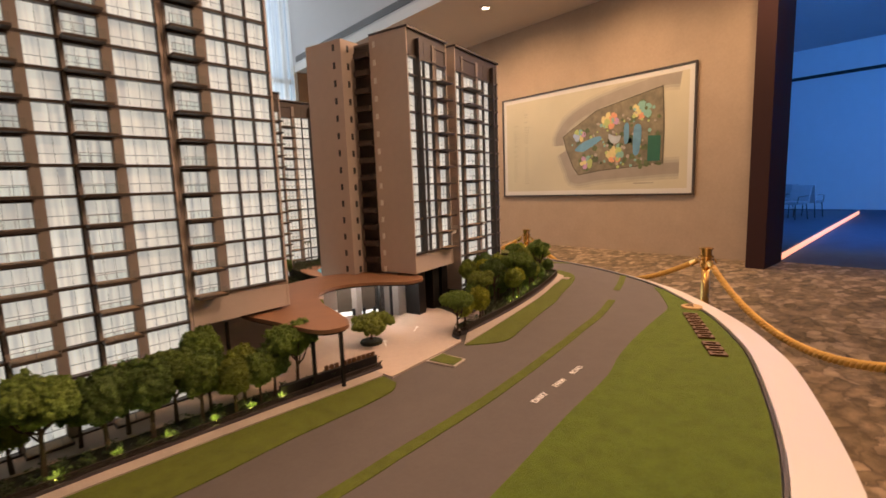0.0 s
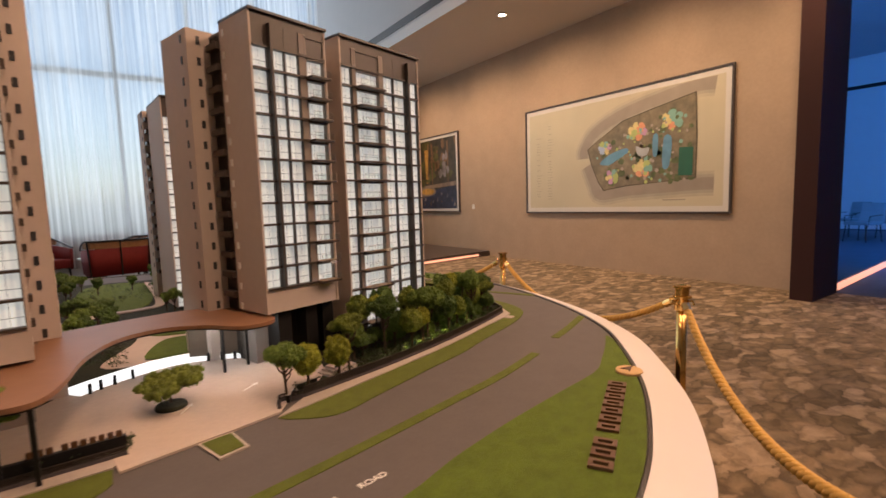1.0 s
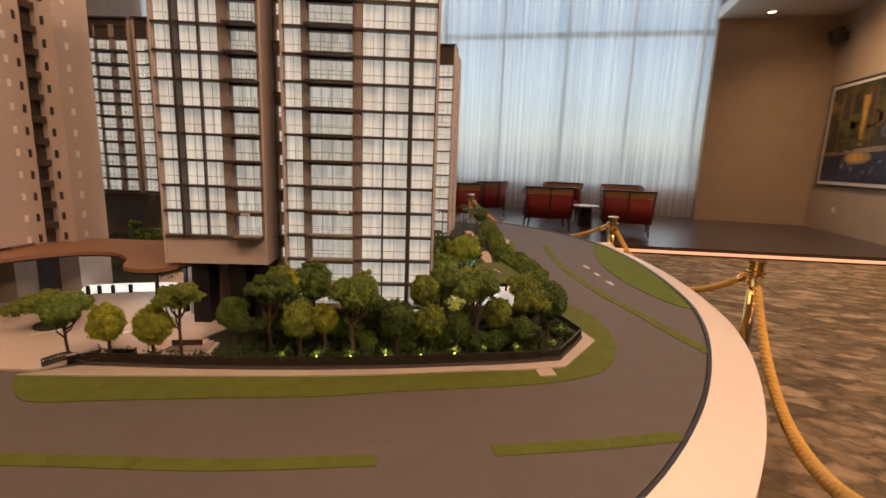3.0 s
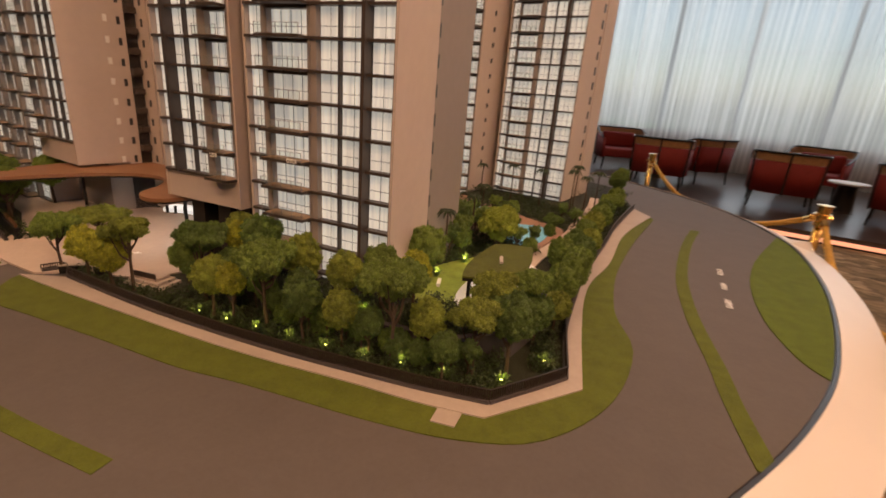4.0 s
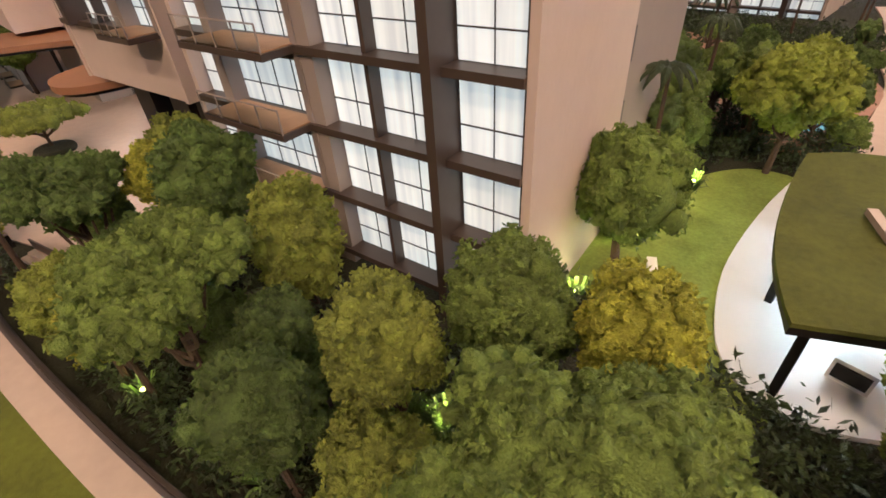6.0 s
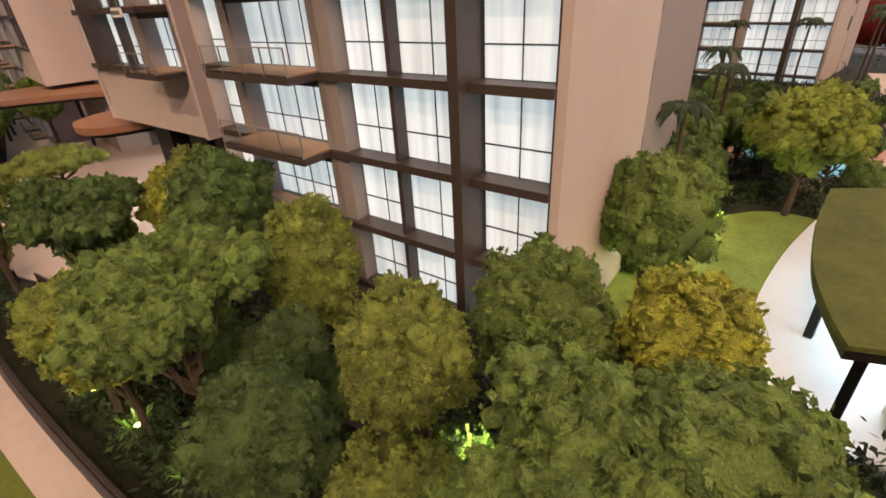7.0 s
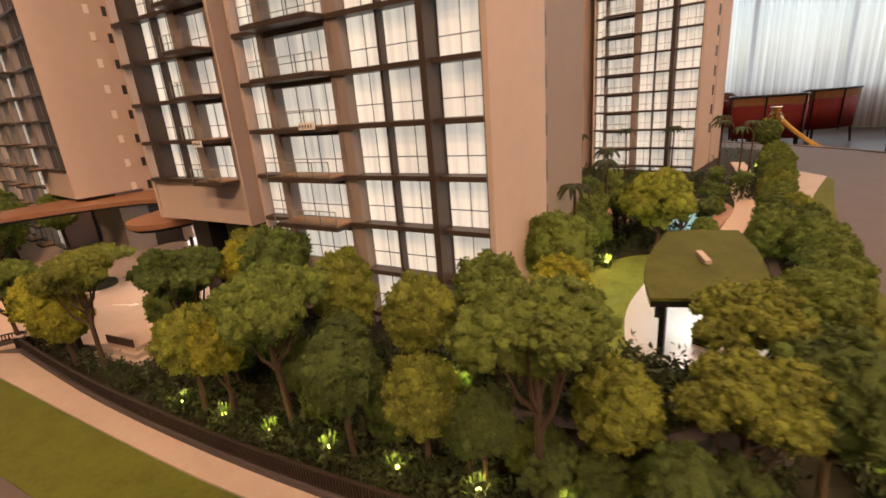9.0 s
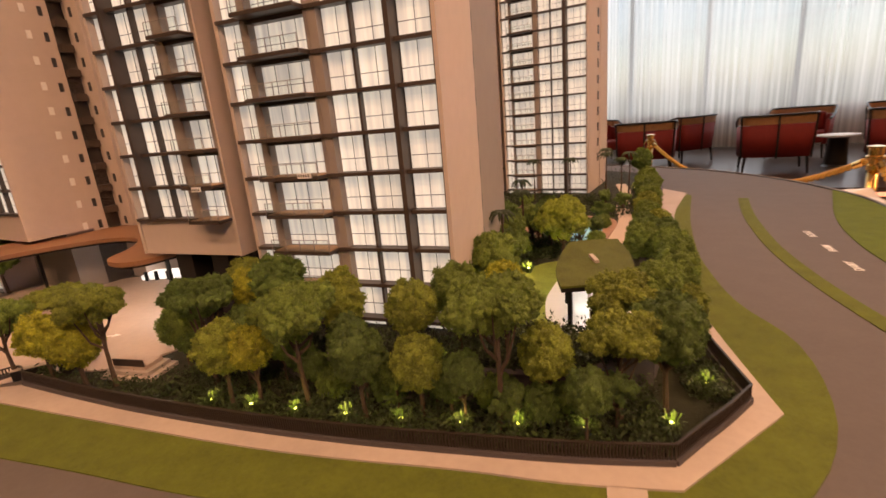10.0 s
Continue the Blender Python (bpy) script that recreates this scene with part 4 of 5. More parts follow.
def rail_mesh(w):
    """A balcony railing: thin uprights under a top rail, open between them."""
    xs = []
    for q in range(5):
        x = -w / 2 + 0.0008 + (w - 0.0016) * q / 4
        xs += [x - 0.0007, x + 0.0007]
    zs = [0.004, 0.0318, 0.0332]
    bm = lattice(xs, zs, lambda i, k: i % 2 == 0 or k == 1, 0.0014, -0.044)
    bmesh.ops.delete(bm, geom=[f for f in bm.faces if f.material_index == 0], context="FACES")
    for f in bm.faces:
        f.material_index = 0
    return mesh_of(bm, "handrail", TAUPE)


def tower(label, ox, oy, angle, wings, depth, z_top, left=None, right=None, base=0.10, marks=(), proud=0.0):
    """A slab tower. wings: (u0, u1, v_front, z_bottom, bays); a bay is (u0, u1, kind) with kind g glass, b balcony, t thick pier, p pier."""
    e = empty("model_tower", pose(ox, oy, 0, 0, 0, angle), label, "model building", "model towers")
    ledge = mesh_of(boxed(-0.026, -0.03, -0.004, 0.026, 0.0, 0.0), "service_ledge", BROWN)
    w0, w1 = wings[0][0], wings[-1][1]
    part("core", boxed(w0 + 0.012, 0.125, G + 0.004, w1 - 0.012, depth - 0.03, z_top - 0.03), TAUPE, e)
    for u0, u1, v, zb, bays in wings:
        n = int(round((z_top - 0.04 - zb) / FH))
        h = (z_top - 0.045 - zb) / n
        lowest = zb
        part("wing_wall", boxed(u0 + 0.004, v + 0.020, zb, u1 - 0.004, 0.19, z_top - 0.02), TAUPE, e)
        part("end_wall", boxed(u0, v - proud * 0.9, zb - (base if zb > 0.95 else 0), u0 + 0.009, 0.22, z_top), PINK, e)
        part("end_wall", boxed(u1 - 0.009, v - proud * 0.9, zb - (base if zb > 0.95 else 0), u1, 0.22, z_top), PINK, e)
        part("parapet", boxed(u0 + 0.009, v + 0.004 - proud, z_top - 0.041 - h, u1 - 0.009, v + 0.019, z_top - 0.008), BROWN, e)
        part("roof_slab", boxed(u0 - 0.002, v - 0.012, z_top - 0.008, u1 + 0.002, 0.22, z_top + 0.002), BROWN, e)
        if zb > 0.95:
            part("base_box", boxed(u0 + 0.009, v + 0.002, zb - base, u1 - 0.009, 0.19, zb - 0.004), PINK, e, "plain pink box under the windows")
        slab = mesh_of(boxed(u0 + 0.009, v - 0.005 - proud, -0.0042, u1 - 0.009, v + 0.021, 0.0042), "floor_slab", BROWN)
        for k in range(n):
            piece("floor_slab", slab, e, Matrix.Translation((0, 0, zb + h * k)))
        for a, b, kind in bays:
            if kind in "tp":
                part("pier", boxed(a, v - (0.020 if kind == "t" else 0.003) - (proud if kind == "t" else 0), zb, b, v + 0.02, z_top - 0.045), BROWN if kind == "t" else TAUPE, e)
                continue
            cols = max(2, int(round((b - a) / 0.036)))
            me = pane_mesh(b - a - (0.005 if kind == "g" else 0.014), h - (0.0095 if kind == "g" else 0.018), cols)
            for k in range(n - 1):
                z = zb + h * k + 0.005
                piece("window", me, e, Matrix.Translation(((a + b) / 2, v + (0.016 if kind == "g" else 0.0185), z)))
            if kind == "g":
                part("mullion", boxed(b - 0.0028, v + 0.001 - proud * 0.4, zb, b + 0.0028, v + 0.02, z_top - 0.045), BROWN, e)
            if kind == "b":
                w = b - a
                lintel = mesh_of(boxed(-w / 2, -0.004, 0, w / 2, 0.018, 0.0085), "lintel", BROWN)
                for k in range(n):
                    piece("lintel", lintel, e, Matrix.Translation(((a + b) / 2, v, zb + h * (k + 1) - 0.0127)))
                for q in (a + 0.002, b - 0.002):
                    part("reveal", boxed(q - 0.005, v - 0.004, zb, q + 0.005, v + 0.0185, z_top - 0.045), TAUPE, e)
                deck = mesh_of(boxed(-w / 2, -0.046, -0.004, w / 2, 0.0, 0.004, bevel=0.001), "balcony_slab", BROWN)
                wood = mesh_of(boxed(-w / 2 + 0.004, -0.043, 0.004, w / 2 - 0.004, 0.012, 0.0055), "deck", DECKWOOD)
                bm = boxed(-w / 2 + 0.001, -0.045, 0.004, w / 2 - 0.001, -0.0438, 0.032)
                glass = mesh_of(bm, "balustrade", RAIL)
                rail = rail_mesh(w)
                for k in range(n - 1):
                    bal = piece("balcony", deck, e, Matrix.Translation(((a + b) / 2, v - 0.002, zb + h * k)))
                    piece("deck", wood, bal, Matrix())
                    piece("balustrade", glass, bal, Matrix())
                    piece("handrail", rail, bal, Matrix())
    # Columns of small windows in the slots: (u, v, turn, lit).
    lit = pane_mesh(0.030, 0.036, 2)
    black = mesh_of(boxed(-0.010, -0.002, 0, 0.010, 0.003, 0.026), "small_window", DARKPANE)
    for u, v, turn, glow in marks:
        for k in range(14):
            piece("small_window", lit if glow else black, e, Matrix.Translation((u, v, 1.0 + FH * k)) @ Matrix.Rotation(radians(turn), 4, "Z"))
            if glow and k % 2:
                piece("service_ledge", ledge, e, Matrix.Translation((u, v, 0.995 + FH * k)))
    # Side blocks: a slot with dark balconies, then a block standing proud.
    slot = mesh_of(boxed(-0.022, 0.276 if right and right[3] == "s" else 0.226, -0.004, 0.022, 0.318, 0.022), "stair_landing", BROWN)
    small = mesh_of(boxed(-0.002, -0.008, 0, 0.002, 0.008, 0.028), "small_window", WHITE)
    dark = mesh_of(boxed(-0.002, -0.007, 0, 0.002, 0.007, 0.032), "small_window", DARKPANE)
    tall = mesh_of(boxed(-0.003, -0.012, 0, 0.003, 0.012, 0.046), "small_window", DARKPANE)
    for side, spec in ((-1, left), (1, right)):
        u = w0 if side < 0 else w1
        if not spec:
            continue
        out, v0, v1, tint = spec
        a, b = sorted((u + side * out, u - side * 0.13))
        part("side_block", boxed(a, v0, G + 0.006, b, v1, z_top - 0.012, bevel=0.002), PINK, e)
        n = int((z_top - 0.1 - 1.0) / FH)
        flush = out == 0
        if out < 0:
            # A recessed rear block; dark window bays stand in the corner.
            bay = mesh_of(boxed(-0.030, -0.006, 0, 0.006, 0.010, 0.040, bevel=0.001), "window_bay", DARKPANE)
            part("slot_wall", boxed(*sorted((u + side * out, u - side * 0.012))[:1], 0.2205, G + 0.006, max(u + side * out, u - side * 0.012), v0, z_top - 0.04), TAUPE, e)
            for k in range(n + 3):
                piece("window_bay", bay, e, Matrix.Translation((u - side * 0.010, 0.232, 0.885 + FH * k)))
            continue
        a, b = sorted((u - side * 0.024, u - side * (0.005 if flush else 0.012)))
        part("slot_wall", boxed(a, 0.221, G + 0.006, b, v0, z_top - 0.04), PINK if flush else BLACK, e)
        if tint == "s":
            part("end_strip", boxed(u - 0.030, 0.2205, 0.975, u - 0.004, 0.272, z_top - 0.02), PINK, e)
        for k in range(n + 2):
            z = 0.96 + FH * k
            if tint == "s":
                piece("small_window", dark, e, Matrix.Translation((u - side * 0.0045, 0.246, z + 0.03)))
            if flush:
                piece("small_window", tall, e, Matrix.Translation((u - side * 0.004, 0.255, z + 0.02)))
            else:
                piece("stair_landing", slot, e, Matrix.Translation((u - side * 0.006, 0, z)))
                piece("small_window", small if tint in "ws" else dark, e, Matrix.Translation((u + side * 0.0012, 0.19, z + 0.035)))
                piece("small_window", dark if tint == "w" else small, e, Matrix.Translation((u + side * (out + 0.0012), v0 + 0.05, z + 0.035)))
            if out > 0.05:
                piece("small_window", dark, e, Matrix.Translation((u + side * (out * 0.45), v0 - 0.0012, z + 0.03)) @ Matrix.Rotation(math.pi / 2, 4, "Z"))
    return e


RIGHT_BAYS = [(0.434, 0.497, "g"), (0.497, 0.512, "p"), (0.512, 0.672, "b"), (0.672, 0.695, "p"), (0.695, 0.770, "g"), (0.770, 0.857, "g"), (0.857, 0.868, "t"), (0.868, 0.948, "g")]
LEFT_BAYS = [(0.009, 0.078, "g"), (0.078, 0.088, "t"), (0.088, 0.155, "g"), (0.155, 0.222, "g"), (0.222, 0.250, "p"), (0.250, 0.351, "b")]
tower("tall pink-walled model apartment tower with lit gridded windows and balconies", 1.735, 2.255, 16.0,
      [(0.0, 0.36, -0.008, 1.094, LEFT_BAYS), (0.425, 0.957, -0.020, 0.7604, RIGHT_BAYS)], 0.56, 2.20, (0.085, 0.335, 0.59, "w"), (-0.072, 0.245, 0.54, "d"), proud=0.003, marks=[(0.3925, 0.119, 0, True)])
A_MAIN = [(-0.351, -0.255, "b"), (-0.255, -0.228, "p"), (-0.228, -0.155, "g"), (-0.155, -0.080, "g"), (-0.080, -0.009, "g")]
tower("tall model apartment tower with a wide lit gridded window front", 1.026, 2.142, 8.0,
      [(-1.35, -0.96, 0.0, 0.7604, [(-1.34, -1.22, "g"), (-1.21, -1.10, "b"), (-1.10, -1.08, "p"), (-1.08, -0.97, "g")]),
       (-0.94, -0.362, 0.0, 0.7604, [(-0.931, -0.83, "g"), (-0.825, -0.72, "b"), (-0.72, -0.70, "p"), (-0.70, -0.625, "g"), (-0.62, -0.52, "b"), (-0.52, -0.50, "p"), (-0.50, -0.371, "g")]),
       (-0.36, 0.0, 0.0, 1.094, A_MAIN)], 0.50, 2.26, None, (0.085, 0.325, 0.50, "s"))
tower("model apartment tower behind the pool with lit windows", 1.534, 4.206, 6.0,
      [(0.0, 0.27, -0.25, 0.7604, [(0.009, 0.08, "g"), (0.08, 0.15, "g"), (0.15, 0.17, "p"), (0.17, 0.261, "b")]), (0.31, 0.80, 0.0, 0.7604, [(0.319, 0.37, "g"), (0.37, 0.51, "b"), (0.51, 0.53, "p"), (0.53, 0.60, "g"), (0.60, 0.67, "g"), (0.67, 0.688, "t"), (0.688, 0.791, "g")])],
      0.5, 2.19, (0.02, 0.3, 0.5, "w"), (0.0, 0.3, 0.5, "d"), marks=[(0.270, -0.12, 90, False)])
tower("model apartment tower at the far side of the garden", 0.78, 3.77, 12.0,
      [(-1.08, -0.58, 0.02, 1.094, [(-1.071, -0.95, "b"), (-0.95, -0.93, "p"), (-0.93, -0.82, "g"), (-0.82, -0.71, "b"), (-0.71, -0.69, "p"), (-0.69, -0.589, "b")]), (-0.54, 0.0, 0.0, 1.094, [(-0.531, -0.44, "g"), (-0.44, -0.33, "b"), (-0.33, -0.31, "p"), (-0.31, -0.18, "b"), (-0.18, -0.16, "p"), (-0.16, -0.085, "g"), (-0.085, -0.07, "t"), (-0.07, -0.009, "g")])],
      0.5, 2.25, None, (0.03, 0.32, 0.66, "w"), base=0.022)

# Entrance canopy between the towers.
CAN = [(0.86, 2.16), (0.91, 1.96), (0.95, 1.80), (1.0, 1.75), (1.07, 1.765), (1.11, 1.88), (1.15, 2.12), (1.235, 2.30), (1.37, 2.36), (1.51, 2.30), (1.60, 2.20), (1.66, 2.175), (1.73, 2.19), (1.765, 2.26), (1.74, 2.46), (1.65, 2.61), (1.45, 2.66), (1.2, 2.61), (0.98, 2.54), (0.86, 2.40)]
canopy = empty("entrance_canopy", Matrix(), "sweeping copper-brown canopy on black posts between towers", "canopy")
part("roof", prism(smooth_line(CAN, 5, True), 0.968, 0.982), CANOPY, canopy)
part("edge", prism(offset_line(smooth_line(CAN, 5, True), -0.01, True), 0.960, 0.9675), BLACK, canopy)
for x, y in ((1.05, 1.79), (0.97, 1.84), (1.58, 2.36), (1.68, 2.40), (0.95, 2.30), (0.80, 2.20)):
    part("post", boxed(x - 0.0055, y - 0.0055, G + 0.004, x + 0.0055, y + 0.0055, 0.962), BLACK, canopy)
part("lobby_wall", prism([(1.70, 2.50), (1.95, 2.40), (1.98, 2.44), (1.74, 2.55)], G + 0.004, 0.96), BLACK, canopy)
part("lobby_wall", prism([(1.48, 2.62), (1.70, 2.52), (1.71, 2.54), (1.50, 2.645)], G + 0.004, 0.96), mat("lobby_screen", (0.10, 0.075, 0.055), 0.3), canopy)
part("lobby_wall", prism([(0.60, 2.24), (0.88, 2.26), (0.90, 2.40), (0.62, 2.40)], G + 0.004, 0.96), BLACK, canopy)
for u, w in ((0.10, 0.062), (0.235, 0.060), (0.325, 0.060)):
    c = Vector((1.735, 2.255)) + Vector((math.cos(radians(16)), math.sin(radians(16)))) * u + Vector((-math.sin(radians(16)), math.cos(radians(16)))) * 0.075
    pier = part("undercroft_pier", boxed(-w / 2, -0.045, G + 0.004, w / 2, 0.045, 0.993), BLACK, canopy, "black undercroft pier")
    pier.matrix_basis = pose(c.x, c.y, 0, 0, 0, 16)
arc = smooth_line([(1.10, 2.44), (1.2, 2.51), (1.40, 2.60), (1.58, 2.57), (1.72, 2.48), (1.80, 2.40)], 6)
sill = empty("lit_drop_off_kerb", Matrix(), "glowing white curved drop-off bench with black fins", "lit bench")
part("bench", ribbon(arc, -0.085, 0.0, G + 0.006, G + 0.026), GLOWW, sill)
for i in (2, 4, 6, 8, 17, 19, 21, 23):
    x, y = offset_line(arc, 0.012)[i]
    part("fin", boxed(x - 0.006, y - 0.006, G + 0.006, x + 0.006, y + 0.006, G + 0.045), BLACK, sill)
sign_wall = empty("entrance_sign", Matrix(), "low dark entrance wall with raised letter shapes", "sign wall")
part("wall", prism([(0.85, 1.845), (1.235, 1.862), (1.235, 1.878), (0.85, 1.862)], G + 0.004, G + 0.05), BLACK, sign_wall)
for k in range(10):
    x = 1.02 + 0.02 * k + (0.012 if k > 2 else 0)
    part("letter_bar", ring([(x + 0.004, 1.866), (x + 0.010, 1.866), (x + 0.010, 1.870), (x + 0.004, 1.870)], [(x, 1.864), (x + 0.014, 1.864), (x + 0.014, 1.872), (x, 1.872)], G + 0.05, G + 0.066), GILT, sign_wall)
for x, y, a in ((1.40, 2.05, 60), (1.62, 2.12, 40)):
    m = empty("road_arrow", pose(x, y, G + 0.0081, 0, 0, a), "white painted direction arrow", "road marking", "painted arrows")
    part("shaft", boxed(-0.03, -0.003, 0, 0.03, 0.003, 0.0006), WHITE, m)
    part("head", prism([(0.03, -0.012), (0.055, 0.0), (0.03, 0.012)], 0, 0.0006), WHITE, m)

# Green-roofed pavilion.
pav = empty("garden_pavilion", Matrix(), "pavilion with a turfed roof on slim black posts", "pavilion")
ROOF = smooth_line([(2.862, 2.596), (2.812, 2.69), (2.775, 2.81), (2.752, 2.93)], 4) + smooth_line([(2.785, 2.965), (2.858, 3.004)], 3) + smooth_line([(2.92, 2.89), (2.962, 2.78), (2.985, 2.690)], 4) + [(2.925, 2.640)]
part("roof", prism(ROOF, 0.920, 0.930), BLACK, pav)
part("turf", prism(offset_line(ROOF, -0.002, True), 0.930, 0.935), mat("roof_turf", (0.078, 0.092, 0.010), 0.95, scale=160, vary=0.3, bump=0.5, bscale=900), pav)
part("vent", prism([(2.885, 2.772), (2.877, 2.766), (2.846, 2.812), (2.854, 2.818)], 0.937, 0.944), KERBM, pav)
for x, y in ((2.872, 2.618), (2.955, 2.690), (2.815, 2.745), (2.785, 2.90), (2.90, 2.89)):
    part("post", boxed(x - 0.004, y - 0.004, P + 0.007, x + 0.004, y + 0.004, 0.921), BLACK, pav)
part("counter", boxed(2.895, 2.675, P + 0.007, 2.930, 2.70, P + 0.034), WHITE, pav)
part("hob", boxed(2.898, 2.672, P + 0.014, 2.927, 2.6745, P + 0.030), BLACK, pav)
part("table", lathe([(0.018, P + 0.031), (0.018, P + 0.034)], 16, x=2.85, y=2.80), WHITE, pav)
part("table_leg", lathe([(0.004, P + 0.007), (0.003, P + 0.031)], 8, x=2.85, y=2.80), WHITE, pav)
point(2.875, 2.74, 0.912, 0.40, (1.0, 0.98, 0.93), 0.03)
point(2.83, 2.88, 0.912, 0.34, (1.0, 0.98, 0.93), 0.03)
# Lights under the entrance canopy.
for x, y in ((1.46, 2.50), (1.64, 2.30), (1.72, 2.42)):
    point(x, y, 0.94, 0.75, (1.0, 0.95, 0.88), 0.03)

bench = empty("garden_bench", pose(2.700, 2.690, P + 0.004, 0, 0, 125), "small white slab bench on the lit lawn", "bench")
part("seat", boxed(-0.026, -0.006, 0.008, 0.026, 0.006, 0.012), WHITE, bench)
for x in (-0.018, 0.018):
    part("leg", boxed(x - 0.003, -0.005, 0.0, x + 0.003, 0.005, 0.008), WHITE, bench)
steps = empty("stepped_planter", pose(1.965, 2.085, G + 0.004, 0, 0, 22), "low stepped grey planter with a pale top and railing", "planter")
for k in range(3):
    part("step", boxed(-0.075 + 0.014 * k, -0.045 + 0.010 * k, 0.010 * k, 0.075 - 0.014 * k, 0.045 - 0.008 * k, 0.010 * (k + 1), bevel=0.0008), KERBM if k < 2 else PAVE, steps)
part("rail", ribbon([(-0.045, -0.025), (0.045, -0.025)], -0.0015, 0.0015, 0.030, 0.048), BROWN, steps)
for x, y, a in ((1.80, 1.99, 15), (1.72, 1.93, 60)):
    pl = empty("planter_box", pose(x, y, G + 0.004, 0, 0, a), "low dark planter wall beside the gate", "planter", "gate planters")
    part("wall", boxed(-0.04, -0.006, 0, 0.04, 0.006, 0.026), BLACK, pl)
    part("coping", boxed(-0.041, -0.007, 0.026, 0.041, 0.007, 0.029), KERBM, pl)

# Unit tags on the front tower, as plain bars.
for u, v, z, w in ((0.640, -0.0715, 1.203, 0.036), (0.305, -0.0595, 1.18, 0.03)):
    c = Vector((1.735, 2.255)) + Vector((math.cos(radians(16)), math.sin(radians(16)))) * u
    tag = empty("unit_tag", pose(c.x + v * -math.sin(radians(16)), c.y + v * math.cos(radians(16)), z, 0, 0, 16), "small white tag with dark marks on a balcony", "tag", "unit tags")
    part("plate", boxed(-w / 2, -0.001, -0.006, w / 2, 0.001, 0.006), WHITE, tag)
    for q in range(5):
        part("mark", boxed(-w / 2 + 0.003 + q * (w - 0.005) / 5, -0.0016, -0.0028, -w / 2 + 0.003 + q * (w - 0.005) / 5 + w * 0.07, -0.001, 0.0028), BLACK, tag)


# ---- trees ----
def crown_mesh(name, seed, rx, rz, pads, bumps, leaves, leaf, material, flat_pad):
    """A crown of one or more pads; each is a core set with small cauliflower bumps and a skin of tiny leaves."""
    rng = np.random.default_rng(seed)
    bm = bmesh.new()
    bmesh.ops.create_icosphere(bm, subdivisions=2, radius=1)
    base = np.array([v.co[:] for v in bm.verts])
    tri = np.array([[v.index for v in f.verts] for f in bm.faces])
    bm.free()
    verts, faces, count = [], [], 0
    spots = [(np.zeros(3), np.array([rx, rx, rz]))]
    if pads > 1:
        spots = [(np.array([0, 0, -0.15 * rz]), np.array([rx, rx, rz]) * 0.55)]
        for c in range(pads):
            a = c * 2.4 + rng.uniform(-0.4, 0.4)
            far = math.sqrt((c + 0.6) / pads) * 0.72
            size = rng.uniform(0.34, 0.50) * rx
            up = (1 - far * far) * 0.95 - 0.42 + rng.uniform(-0.20, 0.20)
            spots.append((np.array([rx * far * math.cos(a), rx * far * math.sin(a), rz * up]), np.array([size, size, size * flat_pad])))
    for c, (centre, radii) in enumerate(spots):
        lumpy = np.array([noise.noise(Vector(p) * 1.7 + Vector((seed * 3.1 + c * 7.7, c * 1.3, 0))) for p in base])
        verts.append(base * (0.84 + 0.16 * lumpy)[:, None] * radii + centre)
        faces += (tri + count).tolist()
        count += len(base)
        tops = []
        for k in range(bumps):
            z = 1 - 2 * (k + 0.5) / bumps
            a = k * 2.39996 + rng.uniform(-0.3, 0.3)
            d = np.array([math.sqrt(1 - z * z) * math.cos(a), math.sqrt(1 - z * z) * math.sin(a), z])
            reach = 0.80 + 0.20 * noise.noise(Vector(d) * 1.7 + Vector((seed * 3.1 + c * 7.7, c * 1.3, 0))) + rng.uniform(-0.05, 0.06)
            at = centre + d * radii * reach
            r = rng.uniform(0.75, 1.25) * 1.35 / math.sqrt(bumps) * radii.mean()
            wob = 1 + 0.30 * rng.standard_normal(len(base)).clip(-1.2, 1.2)
            p = base * wob[:, None] * r + at
            verts.append(p)
            faces += (tri + count).tolist()
            count += len(p)
            tops.append((at, r))
        n = leaves
        pick = rng.integers(0, len(tops), n)
        mid = np.array([tops[i][0] for i in pick])
        rad = np.array([tops[i][1] for i in pick])
        d = rng.normal(size=(n, 3)) + (mid - centre) / radii * 0.9
        d /= np.linalg.norm(d, axis=1)[:, None]
        at = mid + d * (rad * rng.uniform(0.90, 1.55, n))[:, None]
        size = leaf * rng.uniform(0.6, 1.3, n)[:, None]
        a = rng.normal(size=(n, 3))
        a /= np.linalg.norm(a, axis=1)[:, None]
        b = np.cross(a, rng.normal(size=(n, 3)))
        b /= np.linalg.norm(b, axis=1)[:, None]
        verts.append(np.stack([at - a * size, at + b * size * 0.6, at + a * size, at - b * size * 0.6], 1).reshape(-1, 3))
        faces += [[count + 4 * k, count + 4 * k + 1, count + 4 * k + 2, count + 4 * k + 3] for k in range(n)]
        count += 4 * n
    me = bpy.data.meshes.new(name)
    me.from_pydata(np.concatenate(verts).tolist(), [], faces)
    me.materials.append(material)
    me.polygons.foreach_set("use_smooth", [len(f) == 3 for f in faces])
    return me


RADIUS, RISE = [], []


